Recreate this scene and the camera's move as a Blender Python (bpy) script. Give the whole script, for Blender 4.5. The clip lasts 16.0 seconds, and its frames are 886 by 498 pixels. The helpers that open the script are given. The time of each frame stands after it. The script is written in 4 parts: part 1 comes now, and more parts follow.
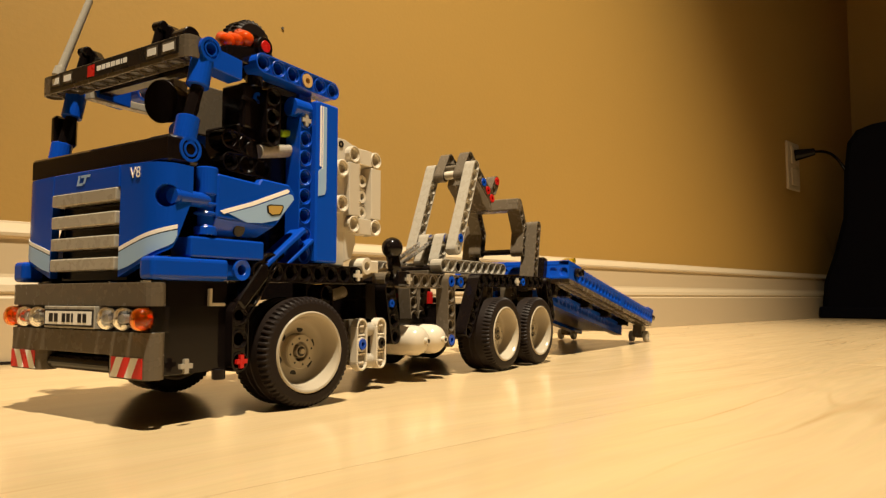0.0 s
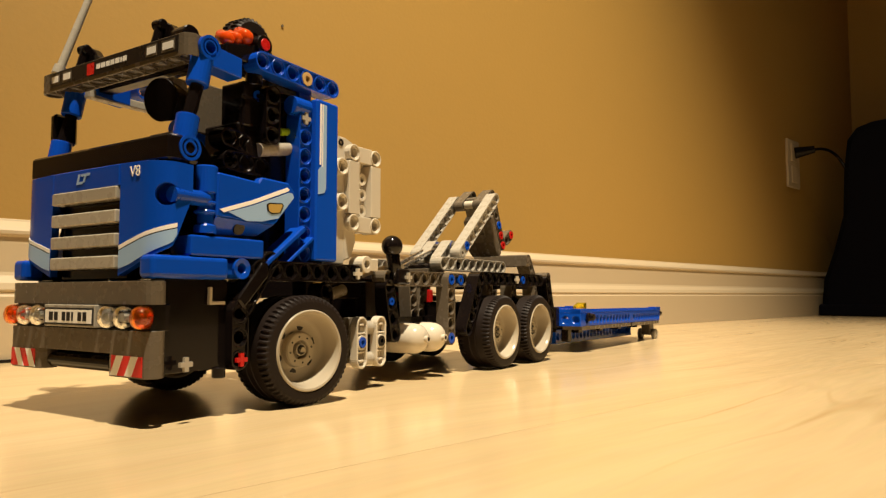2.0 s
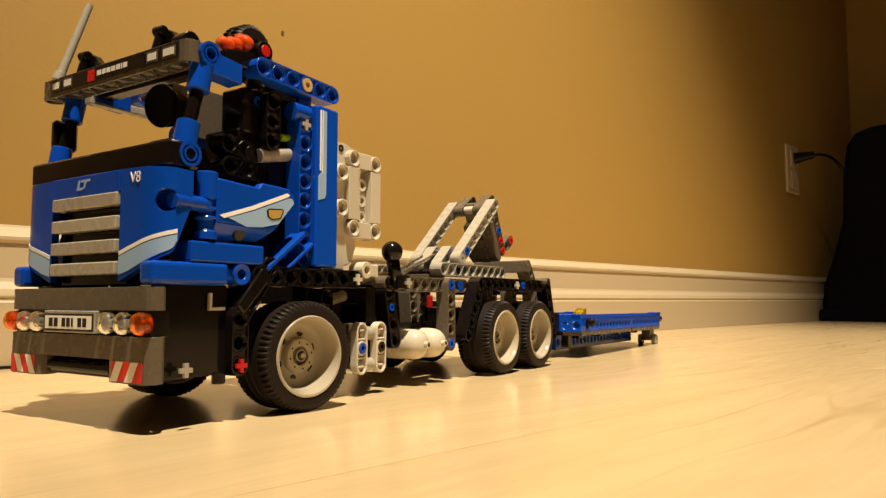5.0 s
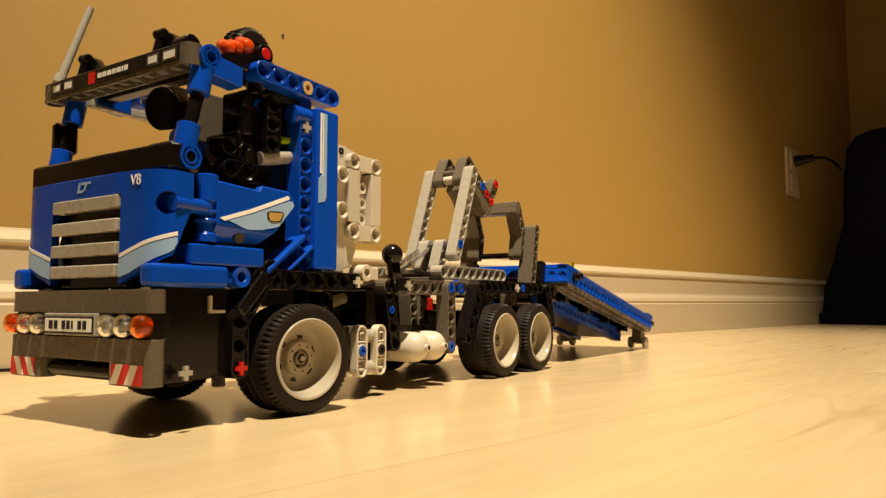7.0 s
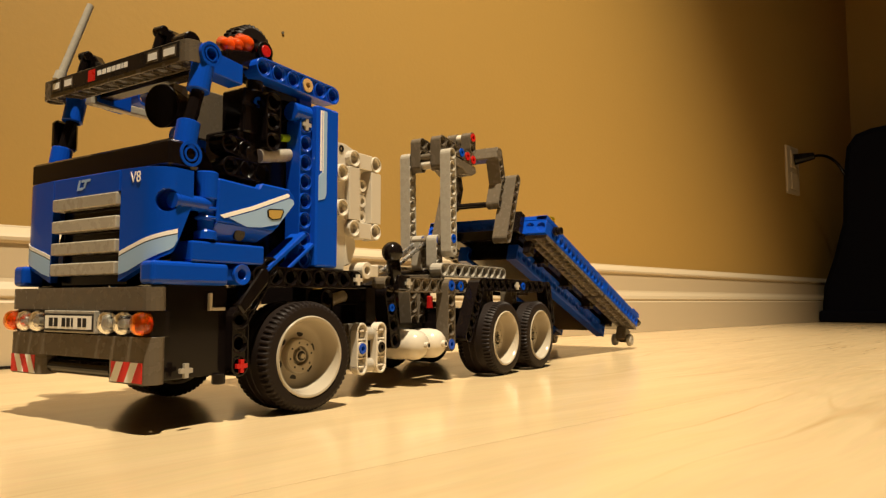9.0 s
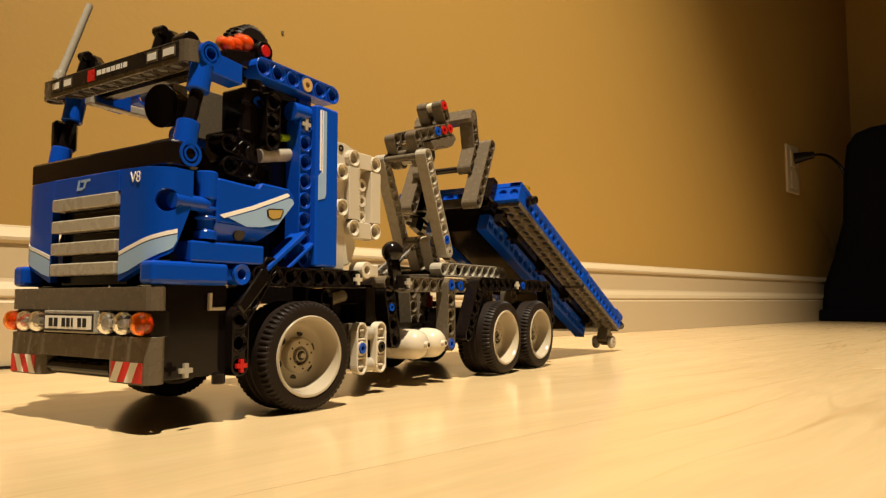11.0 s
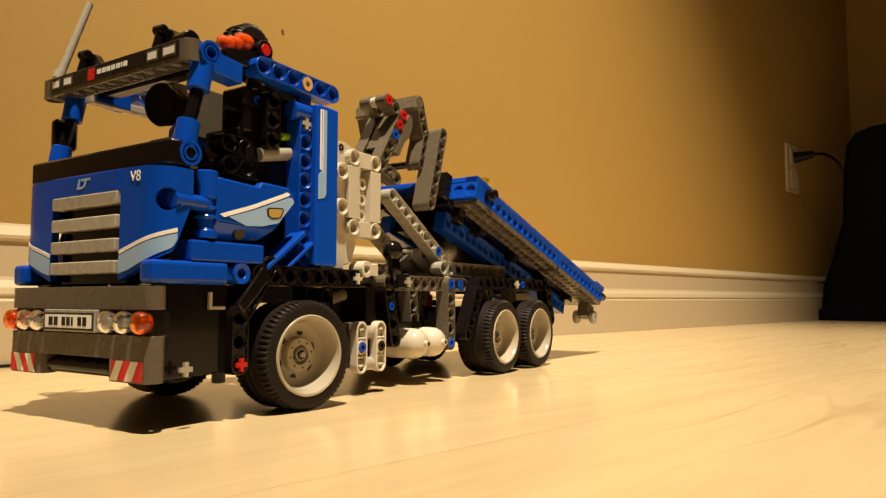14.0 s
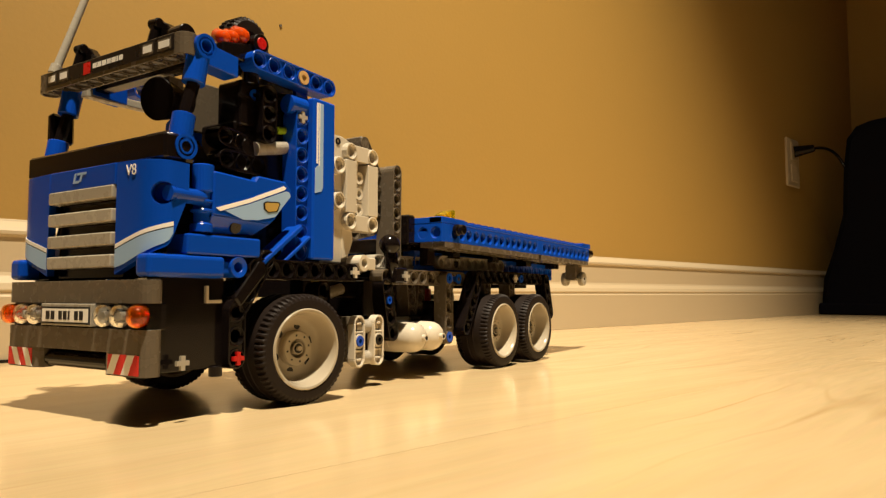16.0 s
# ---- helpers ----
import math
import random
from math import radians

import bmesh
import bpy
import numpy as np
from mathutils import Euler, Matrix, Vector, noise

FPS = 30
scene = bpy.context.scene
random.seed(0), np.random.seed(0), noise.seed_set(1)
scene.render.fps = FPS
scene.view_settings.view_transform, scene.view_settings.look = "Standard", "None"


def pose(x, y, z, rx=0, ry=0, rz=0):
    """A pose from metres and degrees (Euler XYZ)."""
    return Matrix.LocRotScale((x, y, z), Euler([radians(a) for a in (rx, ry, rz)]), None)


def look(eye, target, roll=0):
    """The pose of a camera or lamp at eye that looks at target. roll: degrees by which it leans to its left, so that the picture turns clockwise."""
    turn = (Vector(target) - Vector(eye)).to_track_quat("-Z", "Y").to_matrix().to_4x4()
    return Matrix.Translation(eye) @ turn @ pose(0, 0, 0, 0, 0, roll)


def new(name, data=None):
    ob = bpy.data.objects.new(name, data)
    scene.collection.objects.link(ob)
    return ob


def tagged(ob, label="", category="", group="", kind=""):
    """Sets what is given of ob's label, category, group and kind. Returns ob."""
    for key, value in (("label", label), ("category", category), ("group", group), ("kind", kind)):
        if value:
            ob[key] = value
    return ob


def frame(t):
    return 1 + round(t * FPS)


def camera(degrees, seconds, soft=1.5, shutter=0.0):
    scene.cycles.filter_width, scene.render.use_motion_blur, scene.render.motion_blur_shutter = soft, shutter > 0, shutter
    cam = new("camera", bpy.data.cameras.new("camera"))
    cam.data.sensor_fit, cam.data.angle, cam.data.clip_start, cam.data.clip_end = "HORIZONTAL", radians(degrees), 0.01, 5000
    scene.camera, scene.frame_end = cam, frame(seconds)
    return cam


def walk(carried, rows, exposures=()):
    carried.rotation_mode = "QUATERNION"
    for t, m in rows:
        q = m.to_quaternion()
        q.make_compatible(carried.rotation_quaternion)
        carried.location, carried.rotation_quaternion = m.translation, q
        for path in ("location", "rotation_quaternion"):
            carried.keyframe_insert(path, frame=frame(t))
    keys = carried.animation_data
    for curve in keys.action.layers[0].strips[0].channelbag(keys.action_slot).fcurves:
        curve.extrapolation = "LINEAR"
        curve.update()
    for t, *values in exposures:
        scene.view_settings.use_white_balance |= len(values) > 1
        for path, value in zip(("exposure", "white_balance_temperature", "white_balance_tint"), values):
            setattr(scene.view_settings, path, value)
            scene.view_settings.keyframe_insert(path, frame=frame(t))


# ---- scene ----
# Lengths of the toy are in modules of 8 mm; the room shares its axes:
# x runs towards the truck's rear, y to its right side, z up.
S = 0.008
CLIP = 16.0

cam = camera(64.92, CLIP, soft=1.3, shutter=0.5)


def stand(yaw, pitch, roll, x, y, z):
    eye = Vector((x, y, z)) * S
    way = Vector((math.cos(yaw) * math.cos(pitch), math.sin(yaw) * math.cos(pitch), math.sin(pitch)))
    return look(eye, eye + way, math.degrees(roll))


CAM = [
    (0.0, 0.57108, 0.06897, 0.00072, -25.269, -30.370, 5.384),
    (0.5, 0.57112, 0.06938, -0.00004, -25.269, -30.371, 5.386),
    (1.0, 0.57095, 0.06705, 0.00045, -25.274, -30.367, 5.418),
    (1.5, 0.57101, 0.06652, 0.00028, -25.271, -30.373, 5.424),
    (2.0, 0.57101, 0.06544, 0.00055, -25.271, -30.373, 5.424),
    (2.5, 0.57093, 0.06528, 0.00069, -25.275, -30.366, 5.423),
    (3.0, 0.57045, 0.07010, 0.00084, -25.292, -30.342, 5.440),
    (3.5, 0.57058, 0.06994, -0.00028, -25.282, -30.356, 5.425),
    (4.0, 0.57069, 0.07240, -0.00044, -25.279, -30.359, 5.420),
    (6.5, 0.57079, 0.07486, -0.00059, -25.277, -30.363, 5.415),
    (7.0, 0.57081, 0.07758, -0.00000, -25.281, -30.356, 5.419),
    (7.5, 0.57081, 0.07750, 0.00031, -25.284, -30.353, 5.429),
    (8.0, 0.57071, 0.07756, 0.00009, -25.283, -30.353, 5.411),
    (8.5, 0.57061, 0.07453, 0.00015, -25.286, -30.350, 5.434),
    (9.0, 0.57075, 0.07477, 0.00049, -25.281, -30.353, 5.399),
    (11.5, 0.57072, 0.07322, -0.00049, -25.278, -30.361, 5.419),
    (12.0, 0.57051, 0.07263, 0.00041, -25.288, -30.346, 5.421),
    (12.5, 0.57033, 0.07165, 0.00115, -25.278, -30.364, 5.446),
    (13.0, 0.57048, 0.06997, 0.00095, -25.269, -30.377, 5.436),
    (13.5, 0.57043, 0.06608, -0.00003, -25.262, -30.385, 5.415),
    (14.0, 0.57024, 0.07175, 0.00080, -25.291, -30.345, 5.450),
    (14.5, 0.57053, 0.07388, 0.00040, -25.276, -30.360, 5.393),
    (15.0, 0.57099, 0.06950, 0.00014, -25.217, -30.452, 5.386),
    (15.5, 0.57087, 0.06767, 0.00001, -25.211, -30.458, 5.364),
    (16.0, 0.57149, 0.06560, -0.00189, -25.172, -30.515, 5.336),
]

walk(cam, [(r[0], stand(*r[1:])) for r in CAM])
scene.view_settings.exposure = 0.0

# ---- light: a warm recessed ceiling lamp in front of the truck, and the dim room ----
world = bpy.data.worlds.new("room_glow")
world.use_nodes = True
scene.world = world
world.node_tree.nodes["Background"].inputs["Color"].default_value = (1.0, 0.72, 0.42, 1)
world.node_tree.nodes["Background"].inputs["Strength"].default_value = 0.02

def downlight(name, watts, cone):
    """One recessed lamp: its beam, or the faint spill round it."""
    lamp = bpy.data.lights.new(name, "SPOT")
    lamp.energy = watts
    lamp.color = (1.0, 0.85, 0.62)
    lamp.spot_size = radians(cone)
    lamp.spot_blend = 1.0
    lamp.shadow_soft_size = 0.032
    new(name, lamp).matrix_world = look((-0.42, -0.57, 2.36), (0.46, -0.015, 0))


downlight("ceiling_lamp", 588, 39.5)
downlight("ceiling_lamp_spill", 50, 70)


# ---- materials ----
def plastic(name, colour, rough=0.22, wear=0.012, spec=0.35):
    m = bpy.data.materials.new(name)
    m.use_nodes = True
    nt = m.node_tree
    b = nt.nodes["Principled BSDF"]
    b.inputs["Specular IOR Level"].default_value = spec
    co = nt.nodes.new("ShaderNodeTexCoord")
    n1 = nt.nodes.new("ShaderNodeTexNoise")
    n1.inputs["Scale"].default_value = 260
    n1.inputs["Detail"].default_value = 4
    n2 = nt.nodes.new("ShaderNodeTexNoise")
    n2.inputs["Scale"].default_value = 1800
    info = nt.nodes.new("ShaderNodeObjectInfo")
    nt.links.new(co.outputs["Object"], n1.inputs["Vector"])
    nt.links.new(co.outputs["Object"], n2.inputs["Vector"])
    rr = nt.nodes.new("ShaderNodeMapRange")
    rr.inputs["To Min"].default_value = max(0.05, rough - 0.08)
    rr.inputs["To Max"].default_value = rough + 0.12
    nt.links.new(n1.outputs["Fac"], rr.inputs["Value"])
    nt.links.new(rr.outputs["Result"], b.inputs["Roughness"])
    hsv = nt.nodes.new("ShaderNodeHueSaturation")
    hsv.inputs["Color"].default_value = (*colour, 1)
    vr = nt.nodes.new("ShaderNodeMapRange")
    vr.inputs["To Min"].default_value = 0.90
    vr.inputs["To Max"].default_value = 1.08
    nt.links.new(info.outputs["Random"], vr.inputs["Value"])
    nt.links.new(vr.outputs["Result"], hsv.inputs["Value"])
    nt.links.new(hsv.outputs["Color"], b.inputs["Base Color"])
    bump = nt.nodes.new("ShaderNodeBump")
    bump.inputs["Strength"].default_value = 0.08
    bump.inputs["Distance"].default_value = wear * 0.01
    nt.links.new(n2.outputs["Fac"], bump.inputs["Height"])
    nt.links.new(bump.outputs["Normal"], b.inputs["Normal"])
    return m


def clear(name, colour, rough=0.05, through_light=1.0):
    m = bpy.data.materials.new(name)
    m.use_nodes = True
    b = m.node_tree.nodes["Principled BSDF"]
    b.inputs["Base Color"].default_value = (*colour, 1)
    b.inputs["Roughness"].default_value = rough
    b.inputs["Transmission Weight"].default_value = through_light
    b.inputs["IOR"].default_value = 1.55
    return m


BLUE = plastic("blue_abs", (0.004, 0.060, 0.46), 0.13)
BLACK = plastic("black_abs", (0.0075, 0.0052, 0.0048), 0.12, 0.012, 0.30)
DARK = plastic("dark_grey_abs", (0.122, 0.098, 0.070), 0.24)
LIGHT = plastic("light_grey_abs", (0.37, 0.335, 0.275), 0.26)
WHITE = plastic("white_abs", (0.57, 0.51, 0.41), 0.20)
RED = plastic("red_abs", (0.50, 0.012, 0.010), 0.25)
TAN = plastic("tan_abs", (0.62, 0.40, 0.16), 0.25)
LIME = plastic("lime_abs", (0.35, 0.55, 0.02), 0.25)
PALE = plastic("pale_blue_print", (0.30, 0.45, 0.68), 0.30)
CREAM = plastic("white_print", (0.85, 0.83, 0.78), 0.30)
# print black; also coloured onto discs and boxes as the shade inside holes
INK_HOLE_SHADE = plastic("black_print_hole_shade", (0.012, 0.010, 0.010), 0.28)
REDP = plastic("red_print", (0.62, 0.018, 0.015), 0.28)
GOLD = plastic("gold_print", (0.45, 0.30, 0.08), 0.30)
RIM = plastic("rim_abs", (0.38, 0.33, 0.25), 0.18)
RUBBER = plastic("tyre_rubber", (0.013, 0.0085, 0.0068), 0.5, 0.05, 0.18)
ORANGE = clear("clear_orange", (1.0, 0.27, 0.01), 0.06, 0.95)
FLAME = clear("clear_red_orange", (1.0, 0.10, 0.008), 0.06, 0.5)
YELLOW = clear("clear_yellow", (0.95, 0.70, 0.02), 0.08, 0.85)
GLASS = clear("clear_plastic", (0.95, 0.95, 0.95))
STEEL = plastic("bare_steel", (0.62, 0.61, 0.60), 0.25)
STEEL.node_tree.nodes["Principled BSDF"].inputs["Metallic"].default_value = 1.0


def painted(name, colour, rough, scale, amount, bump_d):
    """Wall paint: faint roller texture and slow tonal drift."""
    m = bpy.data.materials.new(name)
    m.use_nodes = True
    nt = m.node_tree
    b = nt.nodes["Principled BSDF"]
    b.inputs["Roughness"].default_value = rough
    co = nt.nodes.new("ShaderNodeTexCoord")
    big = nt.nodes.new("ShaderNodeTexNoise")
    big.inputs["Scale"].default_value = 3.0
    big.inputs["Detail"].default_value = 5
    fine = nt.nodes.new("ShaderNodeTexNoise")
    fine.inputs["Scale"].default_value = scale
    fine.inputs["Detail"].default_value = 3
    nt.links.new(co.outputs["Object"], big.inputs["Vector"])
    nt.links.new(co.outputs["Object"], fine.inputs["Vector"])
    ramp = nt.nodes.new("ShaderNodeMix")
    ramp.data_type = "RGBA"
    ramp.inputs["A"].default_value = (*[c * (1 - amount) for c in colour], 1)
    ramp.inputs["B"].default_value = (*[c * (1 + amount) for c in colour], 1)
    nt.links.new(big.outputs["Fac"], ramp.inputs["Factor"])
    nt.links.new(ramp.outputs["Result"], b.inputs["Base Color"])
    bump = nt.nodes.new("ShaderNodeBump")
    bump.inputs["Strength"].default_value = 0.25
    bump.inputs["Distance"].default_value = bump_d
    nt.links.new(fine.outputs["Fac"], bump.inputs["Height"])
    nt.links.new(bump.outputs["Normal"], b.inputs["Normal"])
    return m


WALL = painted("tan_wall_paint", (0.372, 0.223, 0.053), 0.55, 240, 0.05, 0.0006)
TRIM = painted("white_trim_paint", (0.50, 0.40, 0.26), 0.36, 120, 0.03, 0.0002)
CEIL = painted("ceiling_paint", (0.55, 0.52, 0.46), 0.8, 200, 0.03, 0.0004)
FABRIC = painted("navy_fabric", (0.004, 0.004, 0.008), 0.9, 900, 0.2, 0.0008)
FABRIC.node_tree.nodes["Principled BSDF"].inputs["Specular IOR Level"].default_value = 0.1


def maple():
    m = bpy.data.materials.new("maple_laminate")
    m.use_nodes = True
    nt = m.node_tree
    b = nt.nodes["Principled BSDF"]
    co = nt.nodes.new("ShaderNodeTexCoord")
    mp = nt.nodes.new("ShaderNodeMapping")
    mp.inputs["Scale"].default_value = (2.2, 22.0, 1.0)
    warp = nt.nodes.new("ShaderNodeTexNoise")
    warp.inputs["Scale"].default_value = 3.5
    warp.inputs["Detail"].default_value = 3
    add = nt.nodes.new("ShaderNodeVectorMath")
    add.operation = "MULTIPLY_ADD"
    add.inputs[1].default_value = (0.06, 0.06, 0)
    nt.links.new(co.outputs["Object"], warp.inputs["Vector"])
    nt.links.new(warp.outputs["Color"], add.inputs[0])
    shift = nt.nodes.new("ShaderNodeVectorMath")
    shift.operation = "MULTIPLY_ADD"
    shift.inputs[1].default_value = (37.0, 11.0, 5.0)
    info = nt.nodes.new("ShaderNodeObjectInfo")
    nt.links.new(info.outputs["Random"], shift.inputs[0])
    nt.links.new(co.outputs["Object"], shift.inputs[2])
    nt.links.new(shift.outputs["Vector"], add.inputs[2])
    nt.links.new(add.outputs["Vector"], mp.inputs["Vector"])
    grain = nt.nodes.new("ShaderNodeTexNoise")
    grain.inputs["Scale"].default_value = 2.4
    grain.inputs["Detail"].default_value = 6
    grain.inputs["Roughness"].default_value = 0.55
    nt.links.new(mp.outputs["Vector"], grain.inputs["Vector"])
    fine = nt.nodes.new("ShaderNodeTexNoise")
    fine.inputs["Scale"].default_value = 16
    fine.inputs["Detail"].default_value = 4
    nt.links.new(mp.outputs["Vector"], fine.inputs["Vector"])
    r1 = nt.nodes.new("ShaderNodeValToRGB")
    r1.color_ramp.elements[0].position = 0.30
    r1.color_ramp.elements[0].color = (0.655, 0.485, 0.262, 1)
    r1.color_ramp.elements[1].position = 0.62
    r1.color_ramp.elements[1].color = (0.725, 0.55, 0.31, 1)
    nt.links.new(grain.outputs["Fac"], r1.inputs["Fac"])
    mix = nt.nodes.new("ShaderNodeMix")
    mix.data_type = "RGBA"
    mix.blend_type = "MULTIPLY"
    mix.inputs["Factor"].default_value = 0.08
    nt.links.new(r1.outputs["Color"], mix.inputs["A"])
    nt.links.new(fine.outputs["Color"], mix.inputs["B"])
    curl = nt.nodes.new("ShaderNodeTexNoise")
    curl.inputs["Scale"].default_value = 1.1
    curl.inputs["Detail"].default_value = 2
    nt.links.new(mp.outputs["Vector"], curl.inputs["Vector"])
    ring = nt.nodes.new("ShaderNodeValToRGB")
    els = ring.color_ramp.elements
    els[0].position, els[0].color = 0.485, (1, 1, 1, 1)
    els[1].position, els[1].color = 0.520, (1, 1, 1, 1)
    mid = els.new(0.502)
    mid.color = (0.66, 0.56, 0.42, 1)
    nt.links.new(curl.outputs["Fac"], ring.inputs["Fac"])
    where = nt.nodes.new("ShaderNodeTexNoise")
    where.inputs["Scale"].default_value = 5.0
    nt.links.new(co.outputs["Object"], where.inputs["Vector"])
    gate = nt.nodes.new("ShaderNodeMapRange")
    gate.inputs["From Min"].default_value = 0.50
    gate.inputs["From Max"].default_value = 0.66
    gate.inputs["To Max"].default_value = 0.55
    nt.links.new(where.outputs["Fac"], gate.inputs["Value"])
    figure = nt.nodes.new("ShaderNodeMix")
    figure.data_type = "RGBA"
    figure.blend_type = "MULTIPLY"
    nt.links.new(gate.outputs["Result"], figure.inputs["Factor"])
    nt.links.new(mix.outputs["Result"], figure.inputs["A"])
    nt.links.new(ring.outputs["Color"], figure.inputs["B"])
    hsv = nt.nodes.new("ShaderNodeHueSaturation")
    vr = nt.nodes.new("ShaderNodeMapRange")
    vr.inputs["To Min"].default_value = 0.96
    vr.inputs["To Max"].default_value = 1.06
    nt.links.new(info.outputs["Random"], vr.inputs["Value"])
    nt.links.new(vr.outputs["Result"], hsv.inputs["Value"])
    nt.links.new(figure.outputs["Result"], hsv.inputs["Color"])
    nt.links.new(hsv.outputs["Color"], b.inputs["Base Color"])
    rr = nt.nodes.new("ShaderNodeMapRange")
    rr.inputs["To Min"].default_value = 0.13
    rr.inputs["To Max"].default_value = 0.22
    nt.links.new(fine.outputs["Fac"], rr.inputs["Value"])
    nt.links.new(rr.outputs["Result"], b.inputs["Roughness"])
    bump = nt.nodes.new("ShaderNodeBump")
    bump.inputs["Strength"].default_value = 0.12
    bump.inputs["Distance"].default_value = 0.0004
    nt.links.new(fine.outputs["Fac"], bump.inputs["Height"])
    nt.links.new(bump.outputs["Normal"], b.inputs["Normal"])
    return m


MAPLE = maple()


# ---- mesh helpers (in modules) ----
def put(name, bm, mat, parent=None, label="", at=(0, 0, 0), rot=(0, 0, 0), bevel=0.03, scale=S, smooth=False):
    """One mesh object from a bmesh (or from shared mesh data)."""
    if isinstance(bm, bmesh.types.BMesh):
        bmesh.ops.recalc_face_normals(bm, faces=bm.faces)
        if scale != 1:
            bmesh.ops.scale(bm, vec=(scale,) * 3, verts=bm.verts)
        me = bpy.data.meshes.new(name)
        bm.to_mesh(me)
        bm.free()
        me.materials.append(mat)
        if smooth:
            me.shade_smooth()
    else:
        me = bm
    ob = new(name, me)
    ob.matrix_basis = pose(*[c * S for c in at], *rot)
    if parent:
        ob.parent = parent
    if bevel:
        mod = ob.modifiers.new("edge", "BEVEL")
        mod.width, mod.segments, mod.limit_method, mod.angle_limit = bevel * S, 1, "ANGLE", radians(48.5)
    if label:
        tagged(ob, label)
    return ob


def box(x0, x1, y0, y1, z0, z1, bm=None):
    bm = bm or bmesh.new()
    m = Matrix.Translation(((x0 + x1) / 2, (y0 + y1) / 2, (z0 + z1) / 2)) @ Matrix.Diagonal((x1 - x0, y1 - y0, z1 - z0, 1))
    bmesh.ops.create_cube(bm, size=1, matrix=m)
    return bm


def rod(p, q, r, r2=None, seg=20, bm=None):
    bm = bm or bmesh.new()
    p, q = Vector(p), Vector(q)
    d = q - p
    m = Matrix.Translation((p + q) / 2) @ d.to_track_quat("Z", "Y").to_matrix().to_4x4()
    bmesh.ops.create_cone(bm, cap_ends=True, segments=seg, radius1=r, radius2=r if r2 is None else r2, depth=d.length, matrix=m)
    return bm


def prism(pts, axis, v0, v1, bm=None):
    """A polygon in the plane across the axis, drawn out from v0 to v1."""
    bm = bm or bmesh.new()

    def at(a, b, v):
        return {"x": (v, a, b), "y": (a, v, b), "z": (a, b, v)}[axis]

    lo = [bm.verts.new(at(a, b, v0)) for a, b in pts]
    hi = [bm.verts.new(at(a, b, v1)) for a, b in pts]
    bm.faces.new(lo)
    bm.faces.new(hi[::-1])
    for i in range(len(pts)):
        j = (i + 1) % len(pts)
        bm.faces.new((lo[i], hi[i], hi[j], lo[j]))
    return bm


def lathe(profile, seg=48, bm=None, close=False):
    """Turn (radius, y) about the y axis; radius may be a function of the step."""
    bm = bm or bmesh.new()
    rings = []
    for r, y in profile:
        ring = []
        for k in range(seg):
            a = 2 * math.pi * k / seg
            rr = r(k) if callable(r) else r
            ring.append(bm.verts.new((rr * math.cos(a), y, rr * math.sin(a))))
        rings.append(ring)
    pairs = list(zip(rings, rings[1:])) + ([(rings[-1], rings[0])] if close else [])
    for a, b in pairs:
        for k in range(seg):
            j = (k + 1) % seg
            bm.faces.new((a[k], a[j], b[j], b[k]))
    return bm


